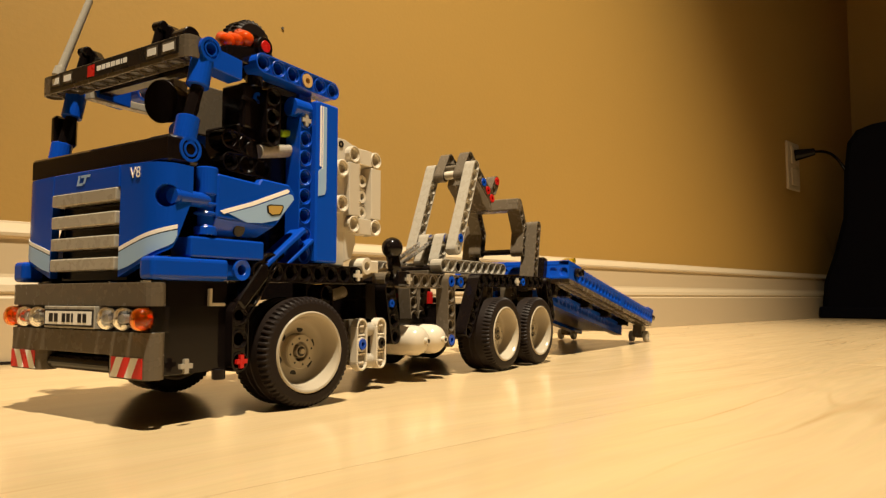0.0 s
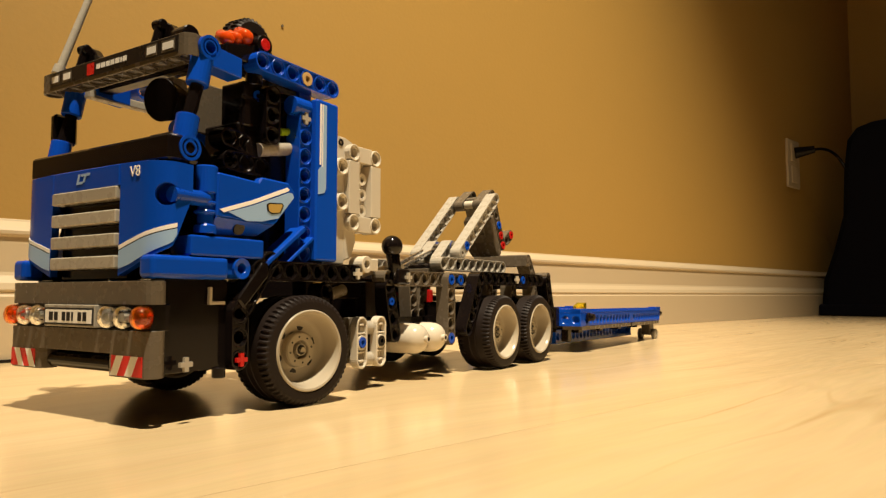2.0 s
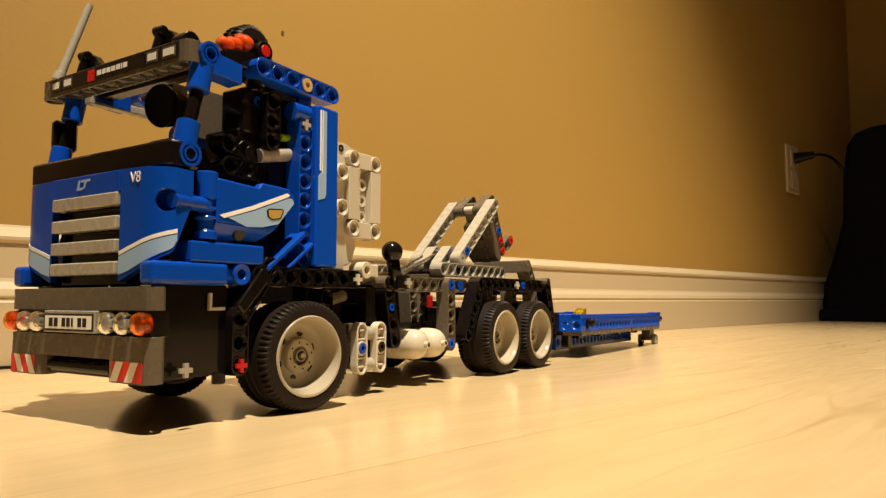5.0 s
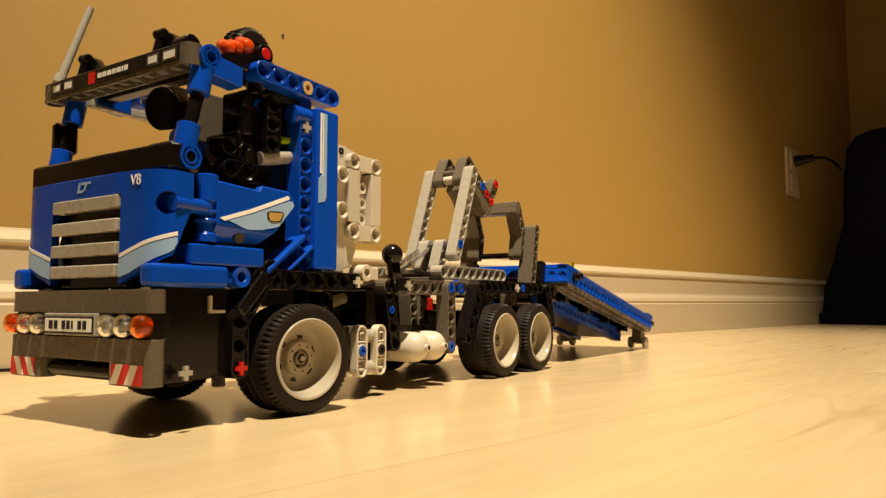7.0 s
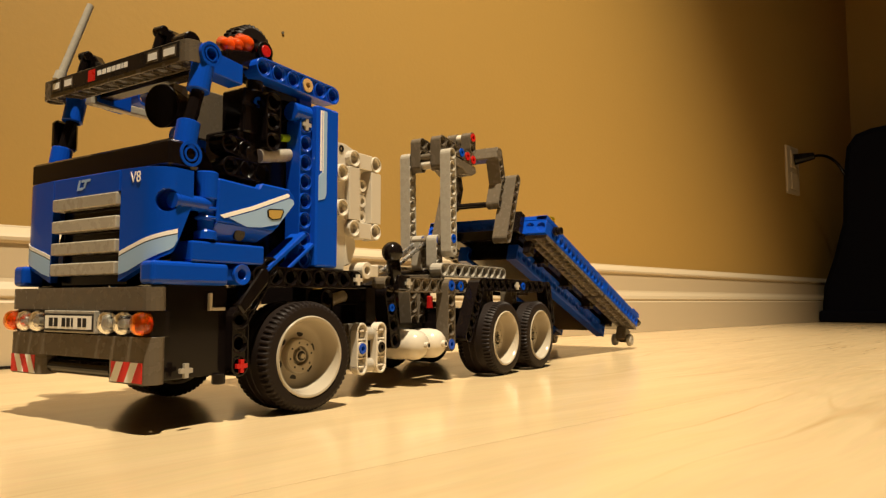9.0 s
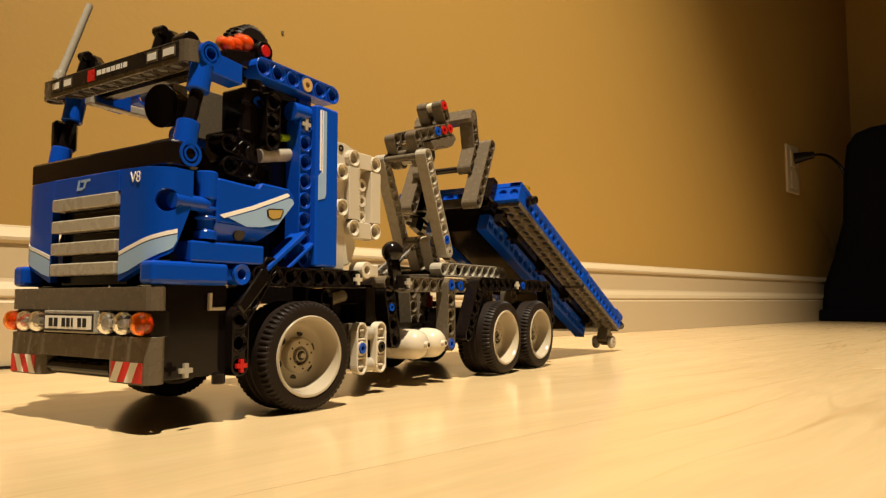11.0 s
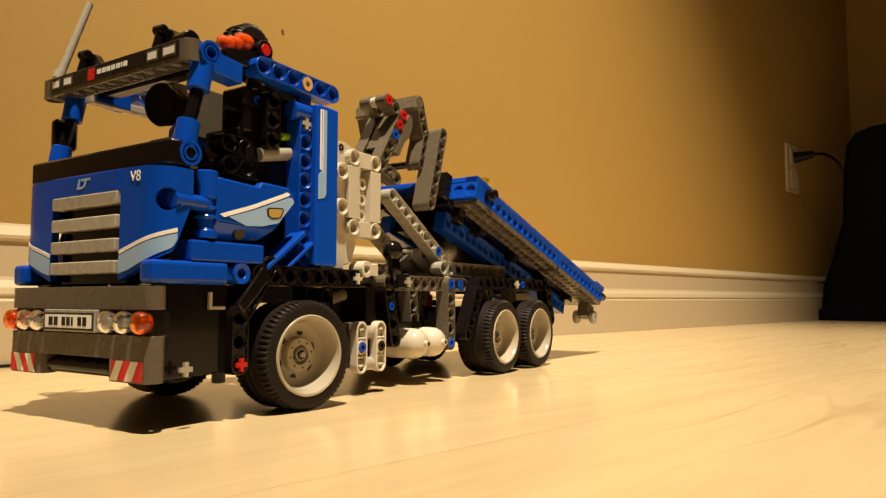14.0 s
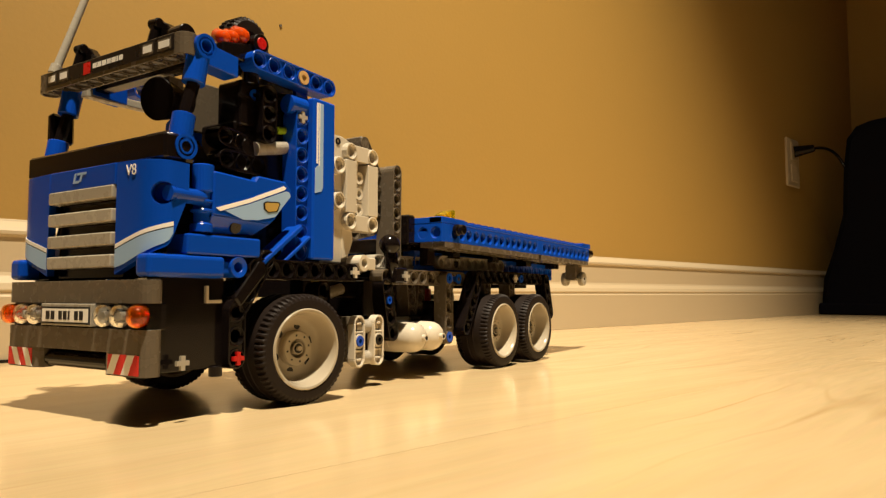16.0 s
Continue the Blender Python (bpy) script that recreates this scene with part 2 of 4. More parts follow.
def beam_mesh(n, square=False, half=0.485, thick=0.97, bm=None, m=None):
    """A studless beam of n holes along x, the holes along y; square: a brick with flat ends."""
    whole, bm = bm, bmesh.new()
    K, R, RI, D = 16, 0.385, 0.30, 0.11
    for i in range(n):
        edge, cb, inn, rim = {}, {}, {}, {}
        for side in (-1, 1):
            y = side * thick / 2
            for k in range(K):
                a = 2 * math.pi * k / K
                c, s = math.cos(a), math.sin(a)
                endcell = not square and ((i == 0 and c < -1e-6) or (i == n - 1 and c > 1e-6))
                if endcell:
                    x, z = 0.485 * c, half * s
                elif abs(c) >= abs(s) - 1e-6:
                    x, z = math.copysign(0.5, c), half * s / abs(c)
                else:
                    x, z = 0.5 * c / abs(s), math.copysign(half, s)
                edge[side, k] = bm.verts.new((i + x, y, z))
                cb[side, k, 0] = bm.verts.new((i + R * c, y, R * s))
                cb[side, k, 1] = bm.verts.new((i + R * c, y - side * D, R * s))
                inn[side, k] = bm.verts.new((i + RI * c, y - side * D, RI * s))
                # the rim's inner edge and the ring round the hole, with the sunk field between them
                rim[side, k] = None
                if not square and not endcell and abs(abs(s) - 1) > 1e-6:
                    qx, qz = (x, z) if abs(z) <= half - 0.075 else (x, math.copysign(half - 0.075, z))
                    if math.hypot(qx, qz) > 0.445:
                        deep = y - side * 0.09
                        rim[side, k] = [bm.verts.new((i + a, v, b)) for a, b in ((qx, qz), (0.44 * c, 0.44 * s)) for v in (y, deep)]
        for k in range(K):
            j = (k + 1) % K
            for side in (-1, 1):
                p, q, lip = rim[side, k], rim[side, j], (edge[side, k], edge[side, j])
                if p and q:
                    inner = abs(abs(edge[side, k].co.x - i) - 0.5) < 1e-5 and abs(edge[side, k].co.x - edge[side, j].co.x) < 1e-5
                    if not inner:
                        bm.faces.new((*lip, q[0], p[0]))
                        bm.faces.new((p[0], q[0], q[1], p[1]))
                    bm.faces.new((p[1], q[1], q[3], p[3]))
                    bm.faces.new((p[3], q[3], q[2], p[2]))
                    bm.faces.new((p[2], q[2], cb[side, j, 0], cb[side, k, 0]))
                else:
                    ring = [cb[side, j, 0], cb[side, k, 0]]
                    if p:
                        bm.faces.new((lip[0], lip[1], p[0]))
                        bm.faces.new((p[0], lip[1], p[2]))
                        bm.faces.new((p[0], p[2], p[3], p[1]))
                        bm.faces.new((p[2], lip[1], *ring))
                    elif q:
                        bm.faces.new((lip[0], lip[1], q[0]))
                        bm.faces.new((lip[0], q[0], q[2]))
                        bm.faces.new((q[0], q[2], q[3], q[1]))
                        bm.faces.new((lip[0], q[2], *ring))
                    else:
                        bm.faces.new((*lip, *ring))
                bm.faces.new((cb[side, k, 0], cb[side, j, 0], cb[side, j, 1], cb[side, k, 1]))
                bm.faces.new((cb[side, k, 1], cb[side, j, 1], inn[side, j], inn[side, k]))
            bm.faces.new((inn[-1, k], inn[-1, j], inn[1, j], inn[1, k]))
            xa, xb = edge[1, k].co.x - i, edge[1, j].co.x - i
            inside = abs(abs(xa) - 0.5) < 1e-5 and abs(xa - xb) < 1e-5
            if inside and not (square and ((i == 0 and xa < 0) or (i == n - 1 and xa > 0))):
                continue
            bm.faces.new((edge[-1, k], edge[-1, j], edge[1, j], edge[1, k]))
    bmesh.ops.remove_doubles(bm, verts=bm.verts, dist=1e-4)
    if m:
        bmesh.ops.transform(bm, matrix=m, verts=bm.verts)
    if whole is None:
        return bm
    me = bpy.data.meshes.new("piece")
    bm.to_mesh(me)
    bm.free()
    whole.from_mesh(me)
    bpy.data.meshes.remove(me)
    return whole


SHARED = {}


def beam(n, mat, parent, at, rot=(0, 0, 0), name="beam", label="", square=False, half=0.485):
    """A beam whose first hole is at the place given; unturned it runs along x with its holes along y."""
    key = (n, mat.name, square, half)
    if key not in SHARED:
        ob = put(name, beam_mesh(n, square, half), mat, parent, label, at, rot, 0.025)
        SHARED[key] = ob.data
        return ob
    return put(name, SHARED[key], mat, parent, label, at, rot, 0.025)


UP, DOWN, ALONG_Y = (0, -90, 0), (0, 90, 0), (90, 0, 90)


def bent(n1, n2, angle, mat, parent, at, rot=(0, 0, 0), name="bent_beam"):
    """A bent beam: n1 holes along x, then n2 more turned by the angle about y."""
    bm = beam_mesh(n1)
    turn = Matrix.Translation((n1 - 1, 0, 0)) @ Matrix.Rotation(radians(angle), 4, "Y") @ Matrix.Diagonal((1, 0.985, 0.985, 1))
    beam_mesh(n2 + 1, bm=bm, m=turn)
    ob = put(name, bm, mat, parent, "", at, rot, 0.07)
    ob.modifiers["edge"].segments = 4
    return ob


def pin(parent, mat, x, y, z, r=0.30, length=0.5, side=-1, cross=False, name="pin"):
    """A peg end, or a cross-shaped axle end, that looks out along y."""
    if cross:
        bm = box(x - 0.30, x + 0.30, y, y + side * length * 0.3, z - 0.10, z + 0.10)
        box(x - 0.10, x + 0.10, y, y + side * (length * 0.3 + 0.004), z - 0.30, z + 0.30, bm)
    else:
        bm = bmesh.new()
        lathe([(r * 0.45, 0.30), (r * 0.45, -0.04), (r, -0.04), (r, 0.3)], 16, bm)
        bmesh.ops.transform(bm, matrix=Matrix.Translation((x, y, z)) @ Matrix.Diagonal((1, -side, 1, 1)), verts=bm.verts)
    return put(name, bm, mat, parent, bevel=0)


def thing(name, at, label, category, group=""):
    ob = new(name)
    ob.empty_display_size = 0.02
    ob.location = Vector(at) * S
    return tagged(ob, label, category, group)


# ---- the room ----
TURN = 0.2364                                  # the long wall runs this far off the truck's axis
NORMAL = Vector((math.sin(TURN), math.cos(TURN), 0))
ROOM = Matrix.Translation(NORMAL * 30.88 * S) @ Matrix.Rotation(-TURN, 4, "Z")   # x along the wall, y into it
CORNER, HIGH = 221.5, 300


def fixed(name, bm, mat, label, m=None, bevel=0.0, category="", kind="structure"):
    ob = put(name, bm, mat, None, label, bevel=bevel)
    ob.matrix_basis = ROOM if m is None else m
    return tagged(ob, label, category, "", kind)


wall_north = fixed("wall_north", box(-640, CORNER + 12, 0, 12, -1, HIGH), WALL, "tan painted wall, softly lit, behind the toy truck", category="wall")
wall_east = fixed("wall_east", box(CORNER, CORNER + 12, -760, -0.02, -1, HIGH), WALL, "tan painted wall in shade round the corner", category="wall")
wall_west = fixed("wall_west", box(-652, -640, -760, 12, -1, HIGH), WALL, "plain tan painted wall closing the room", category="wall")
wall_south = fixed("wall_south", box(-640, CORNER, -772, -760, -1, HIGH), WALL, "plain tan painted wall closing the room", category="wall")
ceiling = fixed("ceiling", box(-652, CORNER + 12, -772, 12, HIGH, HIGH + 10), CEIL, "plain white ceiling", category="ceiling")
floor = fixed("floor", box(-640, CORNER, -760, 0, -3, -0.12), MAPLE, "glossy pale maple laminate floor", category="floor")

PROFILE = [(0, 0), (-1.95, 0), (-1.95, 5.25), (-1.80, 5.42), (-1.80, 5.62), (-1.92, 5.78), (-1.72, 6.35), (-1.28, 6.95), (-1.18, 7.25),
           (-1.18, 10.15), (-1.42, 10.30), (-1.42, 10.62), (-1.15, 10.95), (-0.62, 11.45), (-0.55, 11.63), (0, 11.63)]
baseboard = fixed("baseboard", prism(PROFILE, "x", -640, CORNER - 2, None), TRIM, "white painted moulded baseboard along the wall", bevel=0.05, category="baseboard")
bm = prism([(CORNER + a, b) for a, b in PROFILE], "y", -760, -2.0)
baseboard_east = fixed("baseboard", bm, TRIM, "white painted moulded baseboard in shade", bevel=0.05, category="baseboard")

PLANK_W, PLANK_L = 24.0, 160.0
plank_data = None
for row in range(32):
    x = -640 - (row * 57) % 160
    while x < CORNER:
        x0, x1 = max(x, -640), min(x + PLANK_L, CORNER)
        if x1 - x0 > 4:
            y0 = -(row + 1) * PLANK_W + 0.0
            whole = abs(x1 - x0 - PLANK_L) < 0.01
            if whole and plank_data:
                ob = put("plank", plank_data, MAPLE, floor, at=(x0, y0, 0), bevel=0)
            else:
                bm = prism([(0.01, -0.006), (0.05, 0.0), (x1 - x0 - 0.05, 0.0), (x1 - x0 - 0.01, -0.006), (x1 - x0 - 0.01, -0.1), (0.01, -0.1)], "y", 0.01, PLANK_W - 0.01)
                ob = put("plank", bm, MAPLE, floor, at=(x0, y0, 0), bevel=0)
                if whole:
                    plank_data = ob.data
        x += PLANK_L


# ---- wheels ----
def wheel(parent, x, y, side, steer=0):
    """A ribbed rubber tyre on a deep white rim; side -1 looks out to the near flank."""
    def lug(base, cut, shift):
        return lambda k: base if (k + shift) % 4 < 2 else cut

    if "tyre" not in SHARED:
        seg = 240
        half = [(1.90, -1.28), (2.05, -1.38), (2.38, -1.37), (lug(2.57, 2.50, 0), -1.31), (lug(2.67, 2.57, 0), -1.16), (lug(2.70, 2.61, 0), -1.02), (lug(2.70, 2.64, 0), -0.86), (2.66, -0.78),
                (2.67, -0.30), (2.64, -0.27), (2.64, -0.22), (2.67, -0.19)]
        prof = half + [(r if not callable(r) else (lambda k, r=r: r(k + 2)), -y) for r, y in half[::-1]]
        t = put("tyre", lathe(prof, seg, close=True), RUBBER, bevel=0)
        r = lathe([(1.92, 1.25), (1.98, 1.25), (1.98, 1.33), (1.86, 1.33)][::-1] + [(1.80, 1.15), (1.80, -1.15), (1.90, -1.25), (1.98, -1.25), (1.99, -1.36), (1.93, -1.42), (1.84, -1.40),
                   (1.78, -1.30), (1.75, -1.20), (1.66, -0.80), (1.59, -0.46), (1.54, -0.36), (1.46, -0.30), (1.34, -0.27), (0.88, -0.26), (0.86, -0.56), (0.80, -0.64), (0.50, -0.64), (0.46, -0.60), (0.44, -0.30), (0.02, -0.30)], 72)
        r = put("rim", r, RIM, bevel=0, smooth=True)
        r.data.set_sharp_from_angle(angle=radians(30))
        # solid black discs on the hub face paint the shade of its holes
        bm = bmesh.new()
        for k in range(6):
            a = radians(60 * k + 20)
            p = Vector((1.14 * math.cos(a), 0, 1.14 * math.sin(a)))
            rod(p + Vector((0, -0.22, 0)), p + Vector((0, -0.266, 0)), 0.20, seg=14, bm=bm)
        for k in range(8):
            a = radians(45 * k + 10)
            p = Vector((0.65 * math.cos(a), 0, 0.65 * math.sin(a)))
            rod(p + Vector((0, -0.60, 0)), p + Vector((0, -0.646, 0)), 0.055, seg=8, bm=bm)
        lathe([(0.13, -0.664), (0.25, -0.664)], 20, bm)
        h = put("hub_hole", bm, INK_HOLE_SHADE, bevel=0)
        bm = bmesh.new()
        rod((0, -0.28, 0), (0, -0.66, 0), 0.30, seg=20, bm=bm)
        rod((0, -0.66, 0), (0, -0.80, 0), 0.13, seg=14, bm=bm)
        c = put("hub_cap", bm, RIM, bevel=0)
        for key, ob in (("tyre", t), ("rim", r), ("hub_hole", h), ("hub_cap", c)):
            SHARED[key] = ob.data
            bpy.data.objects.remove(ob)
    w = put("wheel", SHARED["rim"], WHITE, parent, "deep white rim with black ribbed tyre", at=(x, y, 2.70), rot=(0, 0, steer if side < 0 else 180 + steer), bevel=0)
    for key in ("tyre", "hub_hole", "hub_cap"):
        put(key, SHARED[key], None, w, bevel=0)
    return w


# ---- the truck ----
truck = thing("toy_truck", (0, 0, 0), "blue and black plastic brick-built toy truck with hook lift", "toy truck")
for X in (0.0, 20.65, 26.65):
    turned, X = (-8, 0.25) if X < 1 else (0, X)
    wheel(truck, X, -5.05, -1, turned)
    wheel(truck, X, 5.05, 1, turned)
    put("axle", rod((X, -4.6, 2.7), (X, 4.6, 2.7), 0.3), BLACK, truck, bevel=0)


def mirrored(build):
    """Build for the near flank and for the far one."""
    build(-1)
    build(1)


# front bumper, lamps and number plate
FX = -8.16
for z, lab in ((5.49, "upper dark grey bumper bar"), (3.46, "lower dark grey bumper bar")):
    bm = beam_mesh(11)
    put("bumper_bar", bm, DARK, truck, lab, at=(-7.68, -5, z), rot=ALONG_Y, bevel=0.03)
put("bumper_core", box(-7.95, -7.0, -5.2, 5.2, 3.92, 5.02), BLACK, truck)


def bumper_end(s):
    put("bumper_end", beam_mesh(3), DARK, truck, at=(-7.68, 3 if s > 0 else -5, 2.52), rot=ALONG_Y)
    y0, y1 = sorted((s * 3.02, s * 5.12))
    base = put("warning_sticker", box(FX - 0.03, FX, y0, y1, 2.10, 2.92), REDP, truck, "red and white striped warning sticker", bevel=0)
    for k in range(2):
        a = 3.02 + 0.35 + k * 1.0 if s > 0 else -5.12 + 0.25 + k * 1.0
        lean = 0.42 * s
        put("stripe", prism([(a, 2.92), (a + 0.48, 2.92), (a + 0.48 - lean, 2.10), (a - lean, 2.10)], "x", FX - 0.045, FX - 0.02), CREAM, base, bevel=0)


mirrored(bumper_end)
for y in (2.72, 3.86, 5.02, -2.72, -3.86, -5.02):
    amber = abs(y) > 4.5
    bm = bmesh.new()
    prof = [(0.0, 0.62), (0.26, 0.60), (0.40, 0.52), (0.46, 0.38), (0.47, 0.0), (0.38, 0.0), (0.38, 0.32), (0.28, 0.44), (0.0, 0.48)]
    lathe([(max(r, 0.005), -h) for r, h in prof], 24, bm)
    bmesh.ops.rotate(bm, matrix=Matrix.Rotation(radians(-90), 3, "Z"), verts=bm.verts)
    lens = put("headlamp" if not amber else "indicator", bm, ORANGE if amber else GLASS, truck, "clear orange round lamp" if amber else "clear round lamp", at=(-7.96, y, 4.48), bevel=0, smooth=True)
    put("bulb", rod((-7.9, 0, 0), (-8.25, 0, 0), 0.17), LIGHT if not amber else ORANGE, lens, at=(7.90, 0, 0), bevel=0)
plate = put("number_plate", box(-8.36, -7.9, -2.0, 2.0, 4.02, 4.98), LIGHT, truck, "white number plate with dark bars")
put("plate_face", box(-8.385, -8.362, -1.93, 1.93, 4.10, 4.84), INK_HOLE_SHADE, plate, bevel=0)
put("plate_field", box(-8.40, -8.383, -1.83, 1.83, 4.18, 4.76), CREAM, plate, bevel=0)
for k, (a, b) in enumerate(((1.50, 1.18), (1.08, 0.78), (0.45, 0.17), (0.08, -0.20), (-0.30, -0.44), (-0.80, -1.08), (-1.18, -1.46))):
    put("bar", box(-8.412, -8.395, b, a, 4.28, 4.66), INK_HOLE_SHADE, plate, bevel=0)
put("chassis_nose", box(-7.15, -3.0, -4.5, 4.5, 2.25, 6.0), BLACK, truck)
put("tow_bar", rod((-7.6, -2.4, 2.45), (-7.6, 2.4, 2.45), 0.33), BLACK, truck, bevel=0)


def skirt(s):
    """Black beams of the flank that carry the wheel arch."""
    y = s * 5.0
    put("skirt_plate", box(-7.15, -3.9, min(y, y - s), max(y, y - s), 2.12, 6.1), BLACK, truck)
    beam(3, BLACK, truck, (-3.5, y, 4.48), DOWN)
    bent(2, 2, 0, BLACK, truck, (-3.5, y, 4.6), (0, -54, 0))
    beam(8, BLACK, truck, (-2.36, y, 6.57))
    put("wheel_arch", prism([(-3.75, 5.2), (-3.35, 4.75), (-1.9, 6.25), (-1.9, 6.9), (-2.3, 6.95)], "y", y - 0.55, y + 0.55), BLACK, truck, bevel=0.12).modifiers["edge"].segments = 4
    pin(truck, LIGHT, -6.45, s * 5.48, 2.51, side=s, cross=True, name="axle_end")
    pin(truck, RED, -3.50, s * 5.48, 2.48, side=s, cross=True, name="axle_end")
    pin(truck, WHITE, 4.64, s * 5.48, 6.57, side=s, cross=True, name="axle_end")
    # blue step, cupboard and hinge post
    put("step", box(-8.10, -4.22, min(s * 4.55, s * 5.5), max(s * 4.55, s * 5.5), 6.08, 7.06), BLUE, truck, bevel=0.2).modifiers["edge"].segments = 3
    put("step_core", box(-7.2, -4.3, min(s * 3.6, s * 4.54), max(s * 3.6, s * 4.54), 6.08, 6.9), BLACK, truck)
    put("step_stub", box(-4.25, -3.8, min(s * 4.7, s * 5.3), max(s * 4.7, s * 5.3), 6.3, 6.85), BLUE, truck, bevel=0.05)
    put("step", box(-6.25, -2.15, min(s * 4.0, s * 5.45), max(s * 4.0, s * 5.45), 7.08, 7.98), BLUE, truck, bevel=0.09).modifiers["edge"].segments = 2
    bm = lathe([(0.02, 0), (0.5, 0), (0.5, 0.35), (0.36, 0.42), (0.36, 0.85), (0.5, 0.9), (0.5, 1.0), (0.36, 1.05), (0.36, 1.25), (0.5, 1.3), (0.5, 1.4), (0.38, 1.45), (0.38, 1.75), (0.5, 1.8), (0.5, 2.95), (0.45, 3.0), (0.02, 3.0)], 24)
    bmesh.ops.rotate(bm, matrix=Matrix.Rotation(radians(90), 3, "X"), verts=bm.verts)
    put("hinge_post", bm, BLUE, truck, at=(-5.2, y, 8.1), bevel=0.02)
    put("hinge_arm", rod((-7.15, s * 5.30, 9.60), (-5.3, s * 5.12, 9.60), 0.34), BLUE, truck, bevel=0)
    bm = lathe([(0.24, 0.45), (0.24, -0.45), (0.48, -0.5), (0.48, 0.5)], 20, close=True)
    put("connector", bm, BLUE, truck, at=(-3.47, s * 5.0, 6.60), bevel=0.02)


mirrored(skirt)


# grille and front corner panels
put("grille_header", box(-7.82, -7.2, -2.6, 2.6, 10.12, 11.05), BLUE, truck)
for z in (10.10, 9.08, 8.06, 7.10):
    put("grille_slat", box(-7.92, -7.35, -2.55, 2.55, z - 0.56, z), LIGHT, truck, bevel=0.05)
put("grille_back", box(-7.3, -6.9, -2.6, 2.6, 6.1, 10.2), BLACK, truck)
for pts in ([(0.52, 10.86), (0.38, 10.86), (0.52, 10.40), (0.66, 10.40)], [(0.49, 10.51), (0.16, 10.51), (0.19, 10.40), (0.52, 10.40)],
            [(0.30, 10.86), (-0.42, 10.86), (-0.39, 10.75), (0.33, 10.75)], [(0.03, 10.75), (-0.11, 10.75), (0.02, 10.46), (0.16, 10.46)]):
    put("emblem", prism(pts, "x", -7.845, -7.815), PALE, truck, bevel=0)


def along(line, u):
    """A height read off (distance, height) pairs."""
    for (a, za), (b, zb) in zip(line, line[1:]):
        if u <= b:
            return za + (zb - za) * (u - a) / (b - a)
    return line[-1][1]


def carved(name, bm, cutter, mat):
    """A mesh with the cutter's shape taken out of it."""
    obs = []
    for b in (bm, cutter):
        bmesh.ops.recalc_face_normals(b, faces=b.faces)
        bmesh.ops.scale(b, vec=(S,) * 3, verts=b.verts)
        me = bpy.data.meshes.new(name)
        b.to_mesh(me)
        b.free()
        obs.append(new(name, me))
    mod = obs[0].modifiers.new("hole", "BOOLEAN")
    mod.object, mod.solver = obs[1], "EXACT"
    me = bpy.data.meshes.new_from_object(obs[0].evaluated_get(bpy.context.evaluated_depsgraph_get()))
    for ob in obs:
        bpy.data.objects.remove(ob)
    me.materials.clear()
    me.materials.append(mat)
    me.shade_smooth()
    me.set_sharp_from_angle(angle=radians(32))
    return me


